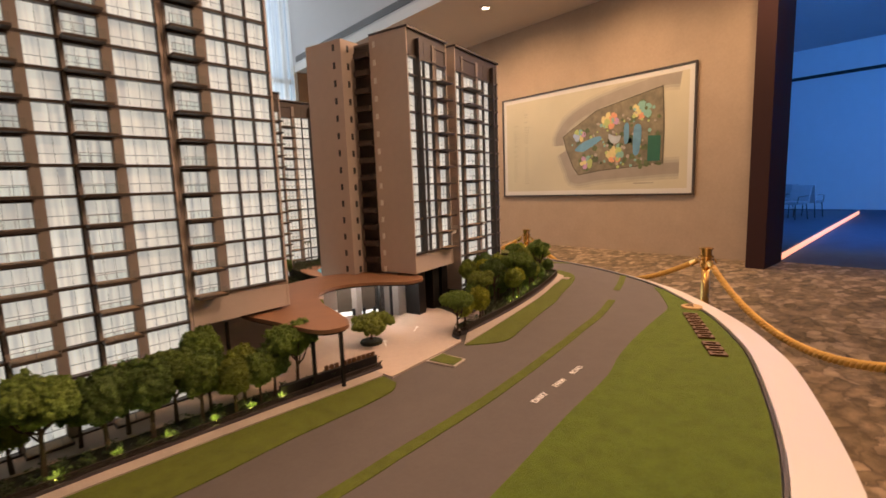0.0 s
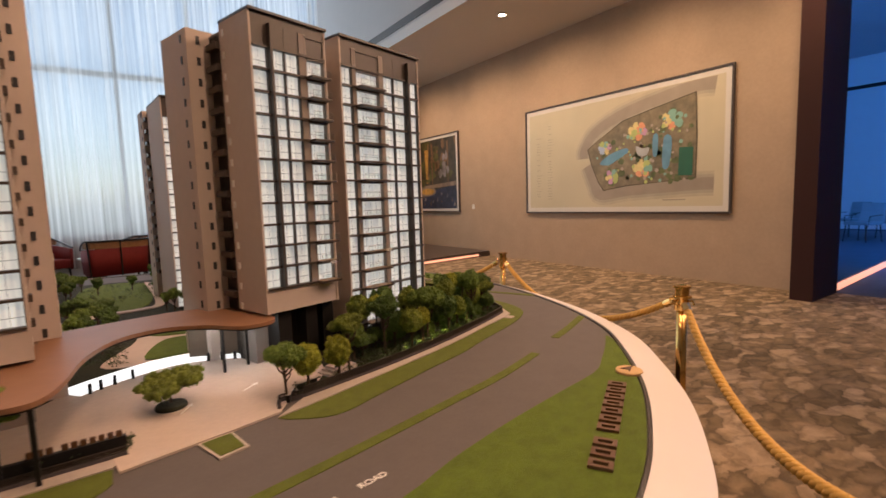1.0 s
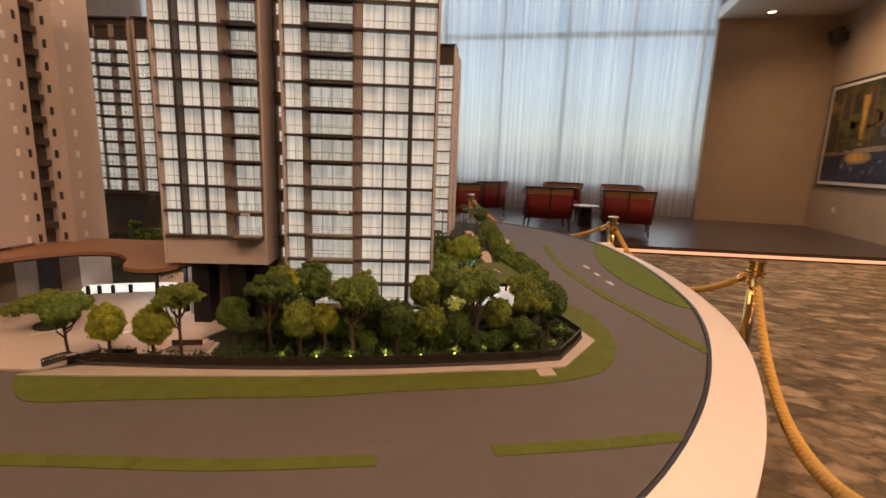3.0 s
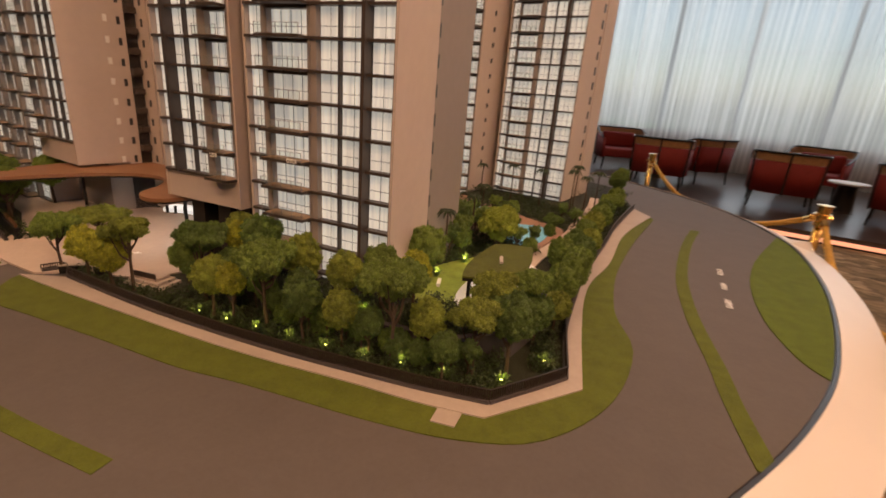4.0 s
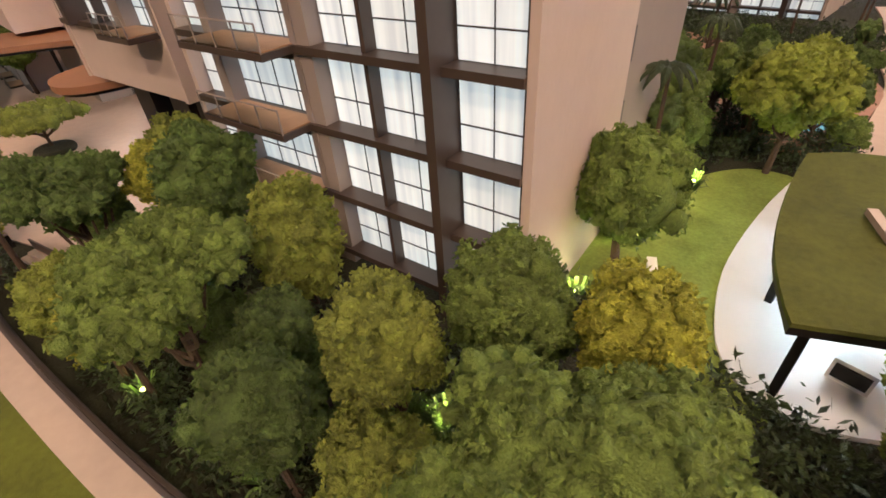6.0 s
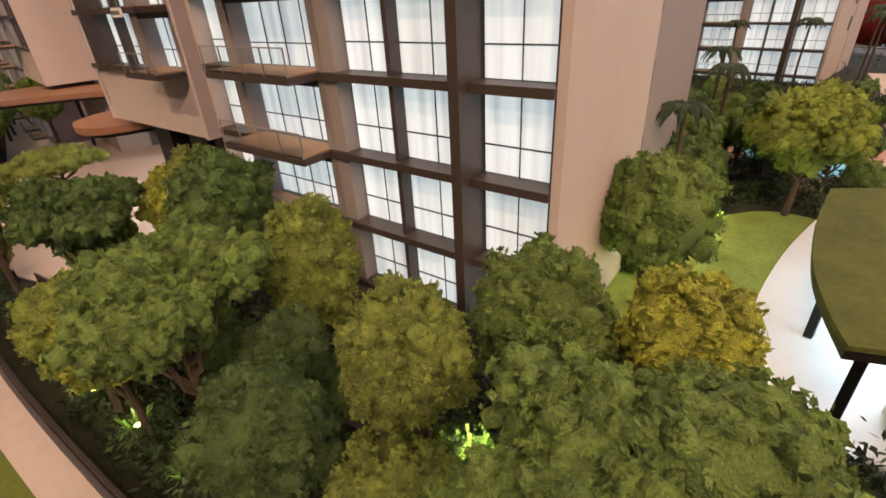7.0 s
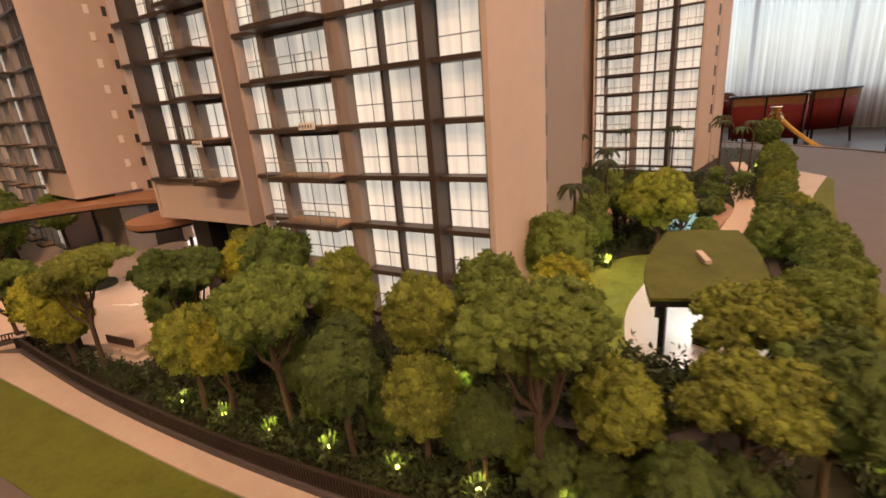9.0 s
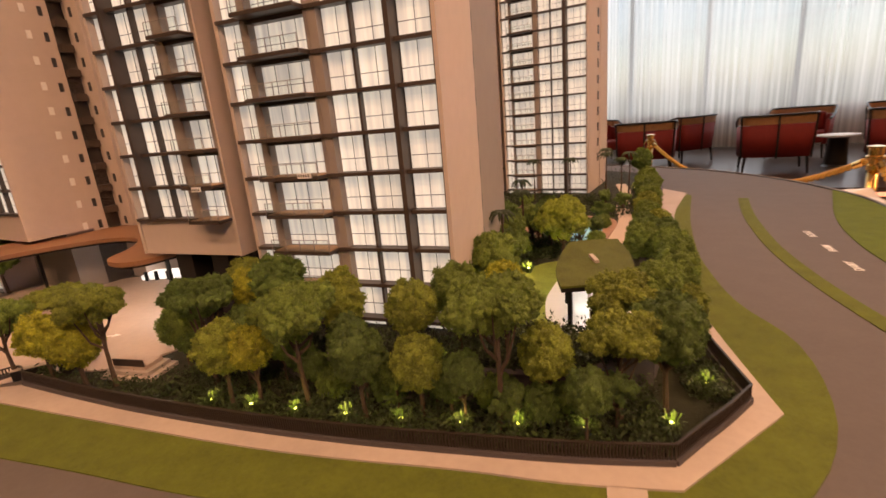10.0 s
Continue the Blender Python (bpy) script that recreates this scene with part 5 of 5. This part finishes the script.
def tree_kind(label, seed, height, rx, rz, pads, material, bumps=76, leaves=3300, leaf=0.0032, flat_pad=0.72):
    e = empty("model_tree", Matrix.Translation((0, 0, -5)), label, "model tree", "model trees")
    rng = random.Random(seed)
    hc = height - rz
    bm = bmesh.new()
    lean = [(0, 0, 0), (rng.uniform(-0.004, 0.004), rng.uniform(-0.004, 0.004), hc * 0.45), (rng.uniform(-0.006, 0.006), 0, hc * 0.95)]
    tube(lean, [0.0056, 0.0042, 0.0032], 7, bm)
    for k in range(7):
        a = k * 0.9 + rng.random()
        q = hc * rng.uniform(0.45, 0.7)
        r = rx * rng.uniform(0.45, 0.75)
        tube([(lean[1][0], lean[1][1], q), (r * 0.5 * math.cos(a), r * 0.5 * math.sin(a), q + 0.018), (r * math.cos(a), r * math.sin(a), hc + rng.uniform(-0.01, 0.02))], [0.0030, 0.0022, 0.001], 5, bm)
    part("trunk", bm, TRUNK, e)
    crown = new("crown", crown_mesh("crown", seed, rx, rz, pads, bumps, leaves, leaf, material, flat_pad))
    crown.parent = e
    crown.location = (0, 0, hc)
    RADIUS.append(rx)
    RISE.append((hc, rz))
    return e


KINDS = [tree_kind("bushy dark green model tree in the planting belt", 1, 0.185, 0.058, 0.058, 1, LEAVES[0]),
         tree_kind("rounded mid-green model tree in the planting belt", 2, 0.185, 0.053, 0.056, 1, LEAVES[1]),
         tree_kind("spreading many-lobed green model tree with a bare lower trunk", 23, 0.20, 0.076, 0.055, 11, LEAVES[1], 38, 560),
         tree_kind("yellow-green rounded model tree in the planting belt", 4, 0.165, 0.048, 0.052, 1, LEAVES[3]),
         tree_kind("olive-green bushy model tree in the planting belt", 5, 0.18, 0.053, 0.058, 1, LEAVES[2]),
         tree_kind("low spreading olive-green model tree with layered pads", 6, 0.125, 0.11, 0.030, 9, LEAVES[2], 22, 260, flat_pad=0.36),
         tree_kind("small dark green model tree in the garden", 7, 0.17, 0.055, 0.05, 4, LEAVES[0], 8, 110, 0.0036),
         tree_kind("small light green model tree in the garden", 8, 0.17, 0.052, 0.05, 4, LEAVES[1], 8, 110, 0.0036),
         tree_kind("spreading dark green model tree with separate leaf pads", 31, 0.20, 0.070, 0.060, 10, LEAVES[0], 42, 620, flat_pad=0.6),
         tree_kind("broad lime-green model tree lit from below", 37, 0.20, 0.080, 0.082, 13, LIME, 34, 600),
         tree_kind("open olive-green model tree with flat leaf pads on thin limbs", 41, 0.20, 0.070, 0.050, 8, LEAVES[2], 42, 620, flat_pad=0.55),
         tree_kind("tall oval olive-green model tree beside the tower", 43, 0.20, 0.046, 0.070, 1, LEAVES[2])]
FIRST = set()


def tree(k, x, y, s=1.0, top=None):
    """A tree of one kind; top, where given, is its height over the table, reached by the trunk's length."""
    turn = random.Random(x * 91.7 + y * 37.1).uniform(0, 360)
    z = level(x, y)
    m = pose(x, y, z, 0, 0, turn) @ Matrix.Scale(s, 4)
    e = copy_thing(KINDS[k], m) if k in FIRST else KINDS[k]
    FIRST.add(k)
    e.matrix_basis = m
    hc, rz = RISE[k]
    for o in e.children:
        high = hc if top is None else max((G + top - z) / s - rz, rz * 0.75)
        if o.name.startswith("crown"):
            o.location.z = high
        else:
            o.scale.z = high / hc
    return e


for k in range(8):
    tree(k, -1.6 + 0.2 * k, 1.84 + 0.02 * (k % 2))
# Belt behind the south fence: kind, place, crown radius and top over the table.
for k, x, y, r, top in ((2, 1.70, 1.905, 0.062, 0.21), (10, 1.986, 2.024, 0.062, 0.25), (3, 1.79, 1.955, 0.046, 0.175), (3, 1.925, 1.985, 0.048, 0.175), (8, 2.215, 2.150, 0.064, 0.27),
                        (4, 2.338, 2.116, 0.046, 0.195), (3, 2.409, 2.139, 0.036, 0.187), (2, 2.479, 2.202, 0.076, 0.265), (0, 2.620, 2.225, 0.047, 0.197), (4, 2.718, 2.279, 0.043, 0.177),
                        (2, 2.853, 2.330, 0.072, 0.290), (4, 2.916, 2.395, 0.043, 0.188), (10, 3.03, 2.445, 0.058, 0.215), (0, 3.09, 2.515, 0.054, 0.225), (10, 2.985, 2.585, 0.060, 0.235),
                        (4, 2.165, 2.305, 0.050, 0.255), (0, 2.285, 2.300, 0.058, 0.275), (3, 2.232, 2.255, 0.036, 0.250), (11, 2.451, 2.341, 0.046, 0.252), (4, 2.680, 2.320, 0.043, 0.262),
                        (1, 2.721, 2.413, 0.047, 0.274), (3, 2.803, 2.457, 0.040, 0.270), (1, 2.665, 2.660, 0.055, 0.272), (9, 2.675, 3.065, 0.074, 0.295), (0, 2.54, 2.275, 0.036, 0.185),
                        (0, 2.29, 2.19, 0.045, 0.185), (1, 2.07, 2.16, 0.045, 0.17), (0, 2.80, 2.30, 0.034, 0.15), (0, 3.00, 2.36, 0.034, 0.14)):
    tree(k, x, y, 1.14 * r / RADIUS[k], top + 0.006)
rb = random.Random(77)
for k in range(26):
    t = k / 25
    x, y = 2.10 + 0.93 * t + rb.uniform(-0.012, 0.012), 2.175 + 0.235 * t ** 1.1 + rb.uniform(-0.035, 0.020)
    tree((0, 6, 0, 1)[k % 4], x, y, rb.uniform(0.48, 0.66), rb.uniform(0.085, 0.125))
for k, x, y, s in ((0, 3.06, 2.70, 0.9), (4, 3.07, 2.80, 0.85), (1, 2.97, 3.15, 0.95), (0, 2.92, 3.3, 0.9), (4, 2.86, 3.52, 0.85), (2, 3.03, 2.70, 0.80), (1, 3.03, 2.90, 1.1), (1, 3.0, 3.06, 1.05),
                   (1, 2.88, 3.2, 0.95), (0, 2.84, 3.42, 0.85), (1, 2.80, 3.6, 0.9), (4, 2.76, 3.78, 0.95), (1, 2.73, 3.95, 0.95), (0, 2.68, 4.12, 0.9), (2, 2.64, 4.32, 0.85), (1, 2.58, 4.55, 0.95), (0, 2.50, 4.75, 0.95), (1, 2.45, 4.95, 0.95)):
    tree(k, x, y, s * (1.08 if y > 3.1 else 0.97))
# Forecourt and west belt.
tree(5, 1.365, 2.107, 1.0)
round_bed = tagged(part("planting_bed", lathe([(0.048, 0.0), (0.050, 0.008), (0.046, 0.014), (0.02, 0.018)], 28), SOIL, None), "round dark planting bed under the spreading tree", "planter")
round_bed.matrix_basis = pose(1.365, 2.107, G + 0.0075)
for k, x, y, s in ((2, 0.25, 1.86, 1.1), (0, 0.385, 1.88, 1.05), (1, 0.13, 1.90, 1.1), (0, 0.49, 1.885, 1.05), (1, 0.62, 1.885, 0.95), (4, 0.71, 1.855, 0.85), (1, 0.79, 1.86, 0.8),
                   (2, 0.93, 1.90, 1.0), (1, 0.68, 2.10, 1.1), (0, -0.05, 1.88, 1.1), (2, -0.25, 1.87, 1.0), (0, 0.33, 1.96, 0.9), (1, -0.5, 1.9, 1.0), (4, 0.19, 1.93, 0.9), (0, 0.44, 1.95, 1.0), (2, 0.56, 1.935, 0.95), (0, 0.66, 1.94, 0.9), (4, 0.76, 1.93, 0.9), (0, 0.85, 1.90, 0.85), (0, 0.06, 1.95, 1.0), (4, -0.15, 1.94, 1.0), (1, -0.36, 1.95, 1.0)):
    tree(k, x, y, s * 1.20)
rt = random.Random(12)
# Inner gardens between the towers.
for _ in range(95):
    x, y = rt.uniform(0.1, 2.4), rt.uniform(2.75, 4.0)
    if (1.2 < x < 1.75 and y < 3.75) or (x > 1.72 and y > 3.2) or (1.4 < x < 2.6 and y < 2.95) or (x < 1.15 and y < 2.85) or (x < 0.95 and y > 3.55):
        continue
    tree(rt.choice((6, 7, 6)), x, y, rt.uniform(0.75, 1.05))
for _ in range(20):
    tree(rt.choice((6, 7)), rt.uniform(2.30, 2.58), rt.uniform(2.90, 3.22), rt.uniform(0.75, 1.05))
for x, y, s in ((2.30, 3.36, 0.75), (2.28, 3.62, 0.7), (2.24, 3.50, 0.6), (2.70, 3.30, 0.6), (2.68, 3.20, 0.7), (2.62, 3.26, 0.6), (2.44, 3.25, 0.8), (2.20, 3.30, 0.8), (1.95, 3.30, 0.7), (2.66, 3.78, 0.6), (2.56, 3.84, 0.6), (2.5, 3.22, 0.8), (2.36, 3.28, 0.7)):
    tree(6 if s < 0.7 else 7, x, y, s)
for x, y, r, top in ((2.56, 3.30, 0.045, 0.21), (2.47, 3.42, 0.045, 0.22), (2.60, 3.16, 0.05, 0.22), (2.50, 3.22, 0.05, 0.23), (2.73, 3.22, 0.035, 0.15), (2.62, 3.62, 0.04, 0.17), (2.40, 3.60, 0.04, 0.19), (2.66, 3.52, 0.032, 0.14), (2.56, 2.98, 0.045, 0.20), (2.60, 2.74, 0.03, 0.13)):
    tree(rt.choice((0, 1, 8)), x, y, r / 0.058, top)
for _ in range(16):
    tree(rt.choice((6, 7)), rt.uniform(-1.2, 2.2), rt.uniform(4.9, 5.5), rt.uniform(0.8, 1.0))
for k in range(9):
    tree(6 + k % 2, 0.86 + rt.uniform(-0.06, 0.06), 4.35 + 0.16 * k, rt.uniform(0.8, 1.0))
    tree(7 - k % 2, 1.52 + rt.uniform(-0.03, 0.1), 4.55 + 0.15 * k, rt.uniform(0.8, 1.0))
for k in range(6):
    grown = copy_thing(KINDS[k % 3], pose(-15.0 - 2.2 * (k % 2), -2.5 + 1.5 * k, -1.6, 0, 0, 60 * k) @ Matrix.Scale(17, 4))
    grown.name = "garden_tree"
    tagged(grown, "broad leafy green tree standing outside the window", "tree", "trees outside the window")


def palm(x, y, h):
    e = empty("model_palm", pose(x, y, level(x, y) + 0.001, 0, 0, x * 700), "slender model palm with drooping dark fronds", "model palm", "model palms")
    part("trunk", tube([(0, 0, 0), (0.003, 0.002, h * 0.5), (0, 0.004, h)], [0.0042, 0.0032, 0.0028], 7), TRUNK, e)
    rng = random.Random(x * 31 + y)
    for k in range(11):
        a = k * 0.571 + rng.uniform(-0.1, 0.1)
        bm = bmesh.new()
        last = None
        L = rng.uniform(0.034, 0.044)
        for s in range(7):
            t = s / 6
            p = Vector((math.cos(a) * L * t, math.sin(a) * L * t, h + 0.016 * math.sin(t * 2.2) - 0.030 * t * t))
            w = Vector((-math.sin(a), math.cos(a), 0)) * (0.007 * math.sin(math.pi * min(0.97, 0.12 + t * 0.85)))
            row = [bm.verts.new(p - w - Vector((0, 0, 0.005 * (s > 0)))), bm.verts.new(p), bm.verts.new(p + w - Vector((0, 0, 0.005 * (s > 0))))]
            if last:
                for i in range(2):
                    bm.faces.new((last[i], last[i + 1], row[i + 1], row[i]))
            last = row
        part("frond", bm, UNDER, e)


for x, y, h in ((2.575, 2.86, 0.20), (2.53, 3.08, 0.22), (2.42, 3.30, 0.22), (2.36, 3.95, 0.23), (2.15, 3.98, 0.22), (1.95, 3.95, 0.2), (2.50, 4.05, 0.24), (2.56, 4.10, 0.21), (2.46, 4.18, 0.25), (2.55, 4.28, 0.22)):
    palm(x, y, h)


def undergrowth():
    """Low planting: leaf tufts scattered over the belts."""
    rng = np.random.default_rng(5)
    verts, faces = [], []
    spots = []
    for seg, cnt in ((smooth_line(FENCE_S, 6), 1700), (smooth_line(FENCE_E, 6), 700), (smooth_line(FENCE_W, 6), 420)):
        inside = offset_line(seg, -1.0)
        for _ in range(cnt):
            i = rng.integers(0, len(seg))
            d = rng.uniform(0.03, 0.26 if 1 < seg[0][0] < 2 else 0.09)
            a, b = np.array(seg[i]), np.array(inside[i])
            q = a + (b - a) * d + rng.normal(size=2) * 0.006
            if not (q[0] < 2.09 and q[1] > 1.965 + 0.28 * max(0, q[0] - 1.76) and seg[0][0] > 1):
                spots.append(q)
    for _ in range(700):
        spots.append(np.array([rng.uniform(2.25, 2.62), rng.uniform(2.85, 3.3)]))
    for _ in range(900):
        spots.append(np.array([rng.uniform(-0.2, 1.25), rng.uniform(2.75, 3.7)]))
    for _ in range(500):
        spots.append(np.array([rng.uniform(-0.6, 2.4), rng.uniform(4.5, 5.5)]))
    for _ in range(500):
        spots.append(np.array([rng.uniform(1.6, 2.6), rng.uniform(3.75, 4.15)]))
    for _ in range(500):
        spots.append(np.array([rng.uniform(2.0, 2.68), rng.uniform(3.70, 4.12)]))
    for _ in range(260):
        spots.append(np.array([rng.uniform(2.76, 3.03), rng.uniform(2.44, 2.60)]))
    for _ in range(160):
        spots.append(np.array([rng.uniform(2.60, 2.70), rng.uniform(2.50, 2.62)]))
    for _ in range(220):
        spots.append(np.array([rng.uniform(2.54, 2.75), rng.uniform(3.08, 3.28)]))
    for x, y in spots:
        if 2.60 < x < 2.985 and 2.60 < y < 3.09:
            continue
        h = rng.uniform(0.015, 0.048)
        for k in range(rng.integers(8, 18)):
            a = rng.uniform(0, 6.28)
            r = rng.uniform(0.002, 0.018)
            c = np.array([x + r * np.cos(a), y + r * np.sin(a), level(x, y) + rng.uniform(0.02, 1) * h])
            u = rng.normal(size=3)
            u /= np.linalg.norm(u)
            v = np.cross(u, rng.normal(size=3))
            v /= np.linalg.norm(v)
            s = rng.uniform(0.0035, 0.008)
            n = len(verts)
            verts += [tuple(c - u * s), tuple(c + v * s * 0.4), tuple(c + u * s), tuple(c - v * s * 0.4)]
            faces.append((n, n + 1, n + 2, n + 3))
    me = bpy.data.meshes.new("undergrowth")
    me.from_pydata(verts, [], faces)
    me.materials.append(UNDER)
    tagged(new("undergrowth", me), "dense low dark green model shrubs behind the railings", "shrubs", kind="stuff")


undergrowth()
UPLIGHTS = ((0.27, 1.79), (0.40, 1.805), (0.52, 1.815), (0.64, 1.82), (0.745, 1.825), (0.85, 1.83),
             (2.29, 2.095), (2.385, 2.130), (2.484, 2.165), (2.585, 2.205), (2.69, 2.246), (2.795, 2.290), (2.884, 2.334), (2.988, 2.378), (3.108, 2.463), (3.14, 2.622),
             (2.645, 2.74), (2.665, 2.585), (2.62, 2.93), (2.70, 2.36), (2.93, 3.15), (2.765, 3.62), (2.55, 4.4))


def leafy_plant(x, y):
    """A small plant of arching pointed leaves round a garden light."""
    rng = random.Random(x * 53 + y * 17)
    bm = bmesh.new()
    for k in range(70):
        a, L, up = rng.uniform(0, 6.28), rng.uniform(0.004, 0.024), rng.uniform(0.006, 0.036)
        last = None
        for q in range(4):
            t = q / 3
            p = Vector((math.cos(a) * (0.006 + L * t), math.sin(a) * (0.006 + L * t), up * math.sin(t * 2.1)))
            w = Vector((-math.sin(a), math.cos(a), 0)) * (0.0016 * math.sin(math.pi * min(0.96, 0.1 + t * 0.88)))
            row = [bm.verts.new(p - w), bm.verts.new(p + w)]
            if last:
                bm.faces.new((last[0], last[1], row[1], row[0]))
            last = row
    ob = tagged(part("leafy_plant", bm, PLANT), "small bright green leafy plant beside a garden light", "plant", "lit plants")
    ob.location = (x, y, level(x, y))


# Garden uplights, each in a leafy plant.
for x, y in UPLIGHTS:
    leafy_plant(x, y)
    u = empty("garden_uplight", pose(x, y, level(x, y)), "tiny glowing garden uplight among the shrubs", "uplight", "garden uplights")
    part("body", lathe([(0.003, 0.0), (0.003, 0.012), (0.005, 0.018)], 10), BLACK, u)
    part("lens", lathe([(0.0034, 0.0182), (0.0034, 0.0195), (0.0015, 0.021)], 10), UPL, u)
    point(x, y, level(x, y) + 0.034, 0.085 if level(x, y) == P else 0.030, (1.0, 0.90, 0.22), 0.006)


# ---- lounge furniture ----
def armchair(x, y, turn, group="red lounge chairs"):
    """A tub chair: red upholstered shell, cane band and a black bent rail. Faces +y before the turn."""
    e = empty("armchair", pose(x, y, 0.13, 0, 0, turn), "red upholstered lounge armchair with a woven cane back band", "armchair", group)
    U = smooth_line([(-0.44, 0.36), (-0.46, 0.0), (-0.42, -0.33), (-0.30, -0.42), (0.0, -0.45), (0.30, -0.42), (0.42, -0.33), (0.46, 0.0), (0.44, 0.36)], 6)

    def shell(line, w, lo, hi_back, hi_arm, lean):
        bm = bmesh.new()
        rows = []
        for off in (0, w):
            pts = offset_line(line, -off)
            for kk, hf in ((0, 0), (1, 1)):
                row = []
                for (px, py) in pts:
                    f = min(1, max(0, (0.30 - py) / 0.55))
                    z = lo if not hf else hi_arm + (hi_back - hi_arm) * f
                    out = lean * f * (z - 0.3)
                    row.append(bm.verts.new((px * (1 + 0.10 * (z - 0.3)), py - out, z)))
                rows.append(row)
        a, b, c, d = rows
        for i in range(len(line) - 1):
            for p, q in ((a, b), (b, d), (d, c), (c, a)):
                bm.faces.new((p[i], p[i + 1], q[i + 1], q[i]))
        bm.faces.new((a[0], b[0], d[0], c[0]))
        bm.faces.new((a[-1], b[-1], d[-1], c[-1]))
        bmesh.ops.recalc_face_normals(bm, faces=bm.faces[:])
        return bm

    part("shell", shell(U, 0.05, 0.24, 0.69, 0.63, 0.05), RED, e, "red upholstered shell", True)
    band = shell(U[8:-8], 0.014, 0.70, 0.81, 0.71, 0.06)
    part("cane_band", band, CANE, e, "woven cane band")
    rail = []
    for px, py in U:
        f = min(1, max(0, (0.30 - py) / 0.55))
        z = 0.65 + 0.175 * f
        rail.append((px * (1 + 0.10 * (z - 0.3)), py - 0.06 * f * (z - 0.3) - 0.005, z))
    part("rail", tube(rail, 0.016, 8), BLACKW, e, smooth=True)
    part("seat", boxed(-0.40, -0.36, 0.26, 0.40, 0.37, 0.44, bevel=0.035), RED, e, smooth=True)
    part("cushion", boxed(-0.33, -0.36, 0.44, 0.33, -0.22, 0.74, bevel=0.04), RED, e, smooth=True)
    for px, py in ((-0.38, 0.32), (0.38, 0.32), (-0.37, -0.36), (0.37, -0.36)):
        part("leg", tube([(px * 1.06, py * 1.06, 0.0), (px, py, 0.26)], [0.014, 0.022], 8), BLACKW, e)
    part("strut", tube([(0, -0.462, 0.22), (0, -0.485, 0.82)], 0.013, 8), BLACKW, e)
    for px in (-0.42, 0.42):
        part("strut", tube([(px, -0.34, 0.22), (px * 1.06, -0.375, 0.82)], 0.013, 8), BLACKW, e)
    return e


for x, y, turn in ((3.0, 10.4, 8), (4.5, 10.4, -6), (3.3, 12.2, 172), (4.7, 12.4, 188), (1.2, 10.4, 10), (1.5, 11.75, 60), (-0.05, 11.8, 215), (-1.6, 10.6, 10), (-2.9, 10.9, -10)):
    armchair(x, y, turn)


def side_table(x, y):
    e = empty("side_table", pose(x, y, 0.13), "small round side table with a pale top on black legs", "side table", "side tables")
    part("tabletop", lathe([(0.25, 0.43), (0.26, 0.437), (0.26, 0.452), (0.25, 0.458)], 32), WHITE, e)
    part("pedestal", lathe([(0.17, 0.0), (0.15, 0.02), (0.12, 0.40), (0.16, 0.429)], 24), BLACKW, e)


for x, y in ((3.78, 10.9), (0.85, 11.4)):
    side_table(x, y)


def office_chair(x, y, turn):
    e = empty("side_chair", pose(x, y, 0.12, 0, 0, turn), "grey side chair on thin dark legs in the blue room", "chair", "blue room chairs")
    part("seat", boxed(-0.27, -0.27, 0.42, 0.27, 0.27, 0.50, bevel=0.02), CHAIRB, e)
    b = part("backrest", boxed(-0.27, -0.03, 0.0, 0.27, 0.03, 0.48, bevel=0.02), CHAIRB, e)
    b.matrix_basis = pose(0, -0.26, 0.48, 14)
    for px in (-0.23, 0.23):
        for py in (-0.23, 0.23):
            part("leg", tube([(px * 1.15, py * 1.15, 0), (px, py, 0.43)], 0.013, 6), BLACKW, e)
        part("armrest", tube([(px * 1.25, -0.2, 0.66), (px * 1.25, 0.2, 0.64), (px * 1.15, 0.23, 0.43)], 0.012, 6), BLACKW, e)


for x, y, turn in ((16.5, 3.9, 70), (17.4, 3.7, -100), (18.2, 4.6, 60)):
    office_chair(x, y, turn)

# Wall-mounted loudspeaker, switch plates.
spk = empty("loudspeaker", pose(9.02, 13.6, 4.42, 0, -20, 0), "dark wall-mounted loudspeaker near the ceiling", "loudspeaker")
part("cabinet", boxed(-0.16, -0.14, -0.16, 0.06, 0.14, 0.16, bevel=0.02), BROWN, spk)
part("bracket", boxed(0.06, -0.03, -0.03, 0.15, 0.03, 0.03), BLACK, spk)
for y, z in ((10.2, 1.28), (12.9, 0.62)):
    s = tagged(part("switch_plate", boxed(X_WALL - 0.012, y - 0.045, z - 0.06, X_WALL - 0.001, y + 0.045, z + 0.06, bevel=0.003), WHITE), "small white wall switch plate", "switch", "switch plates")
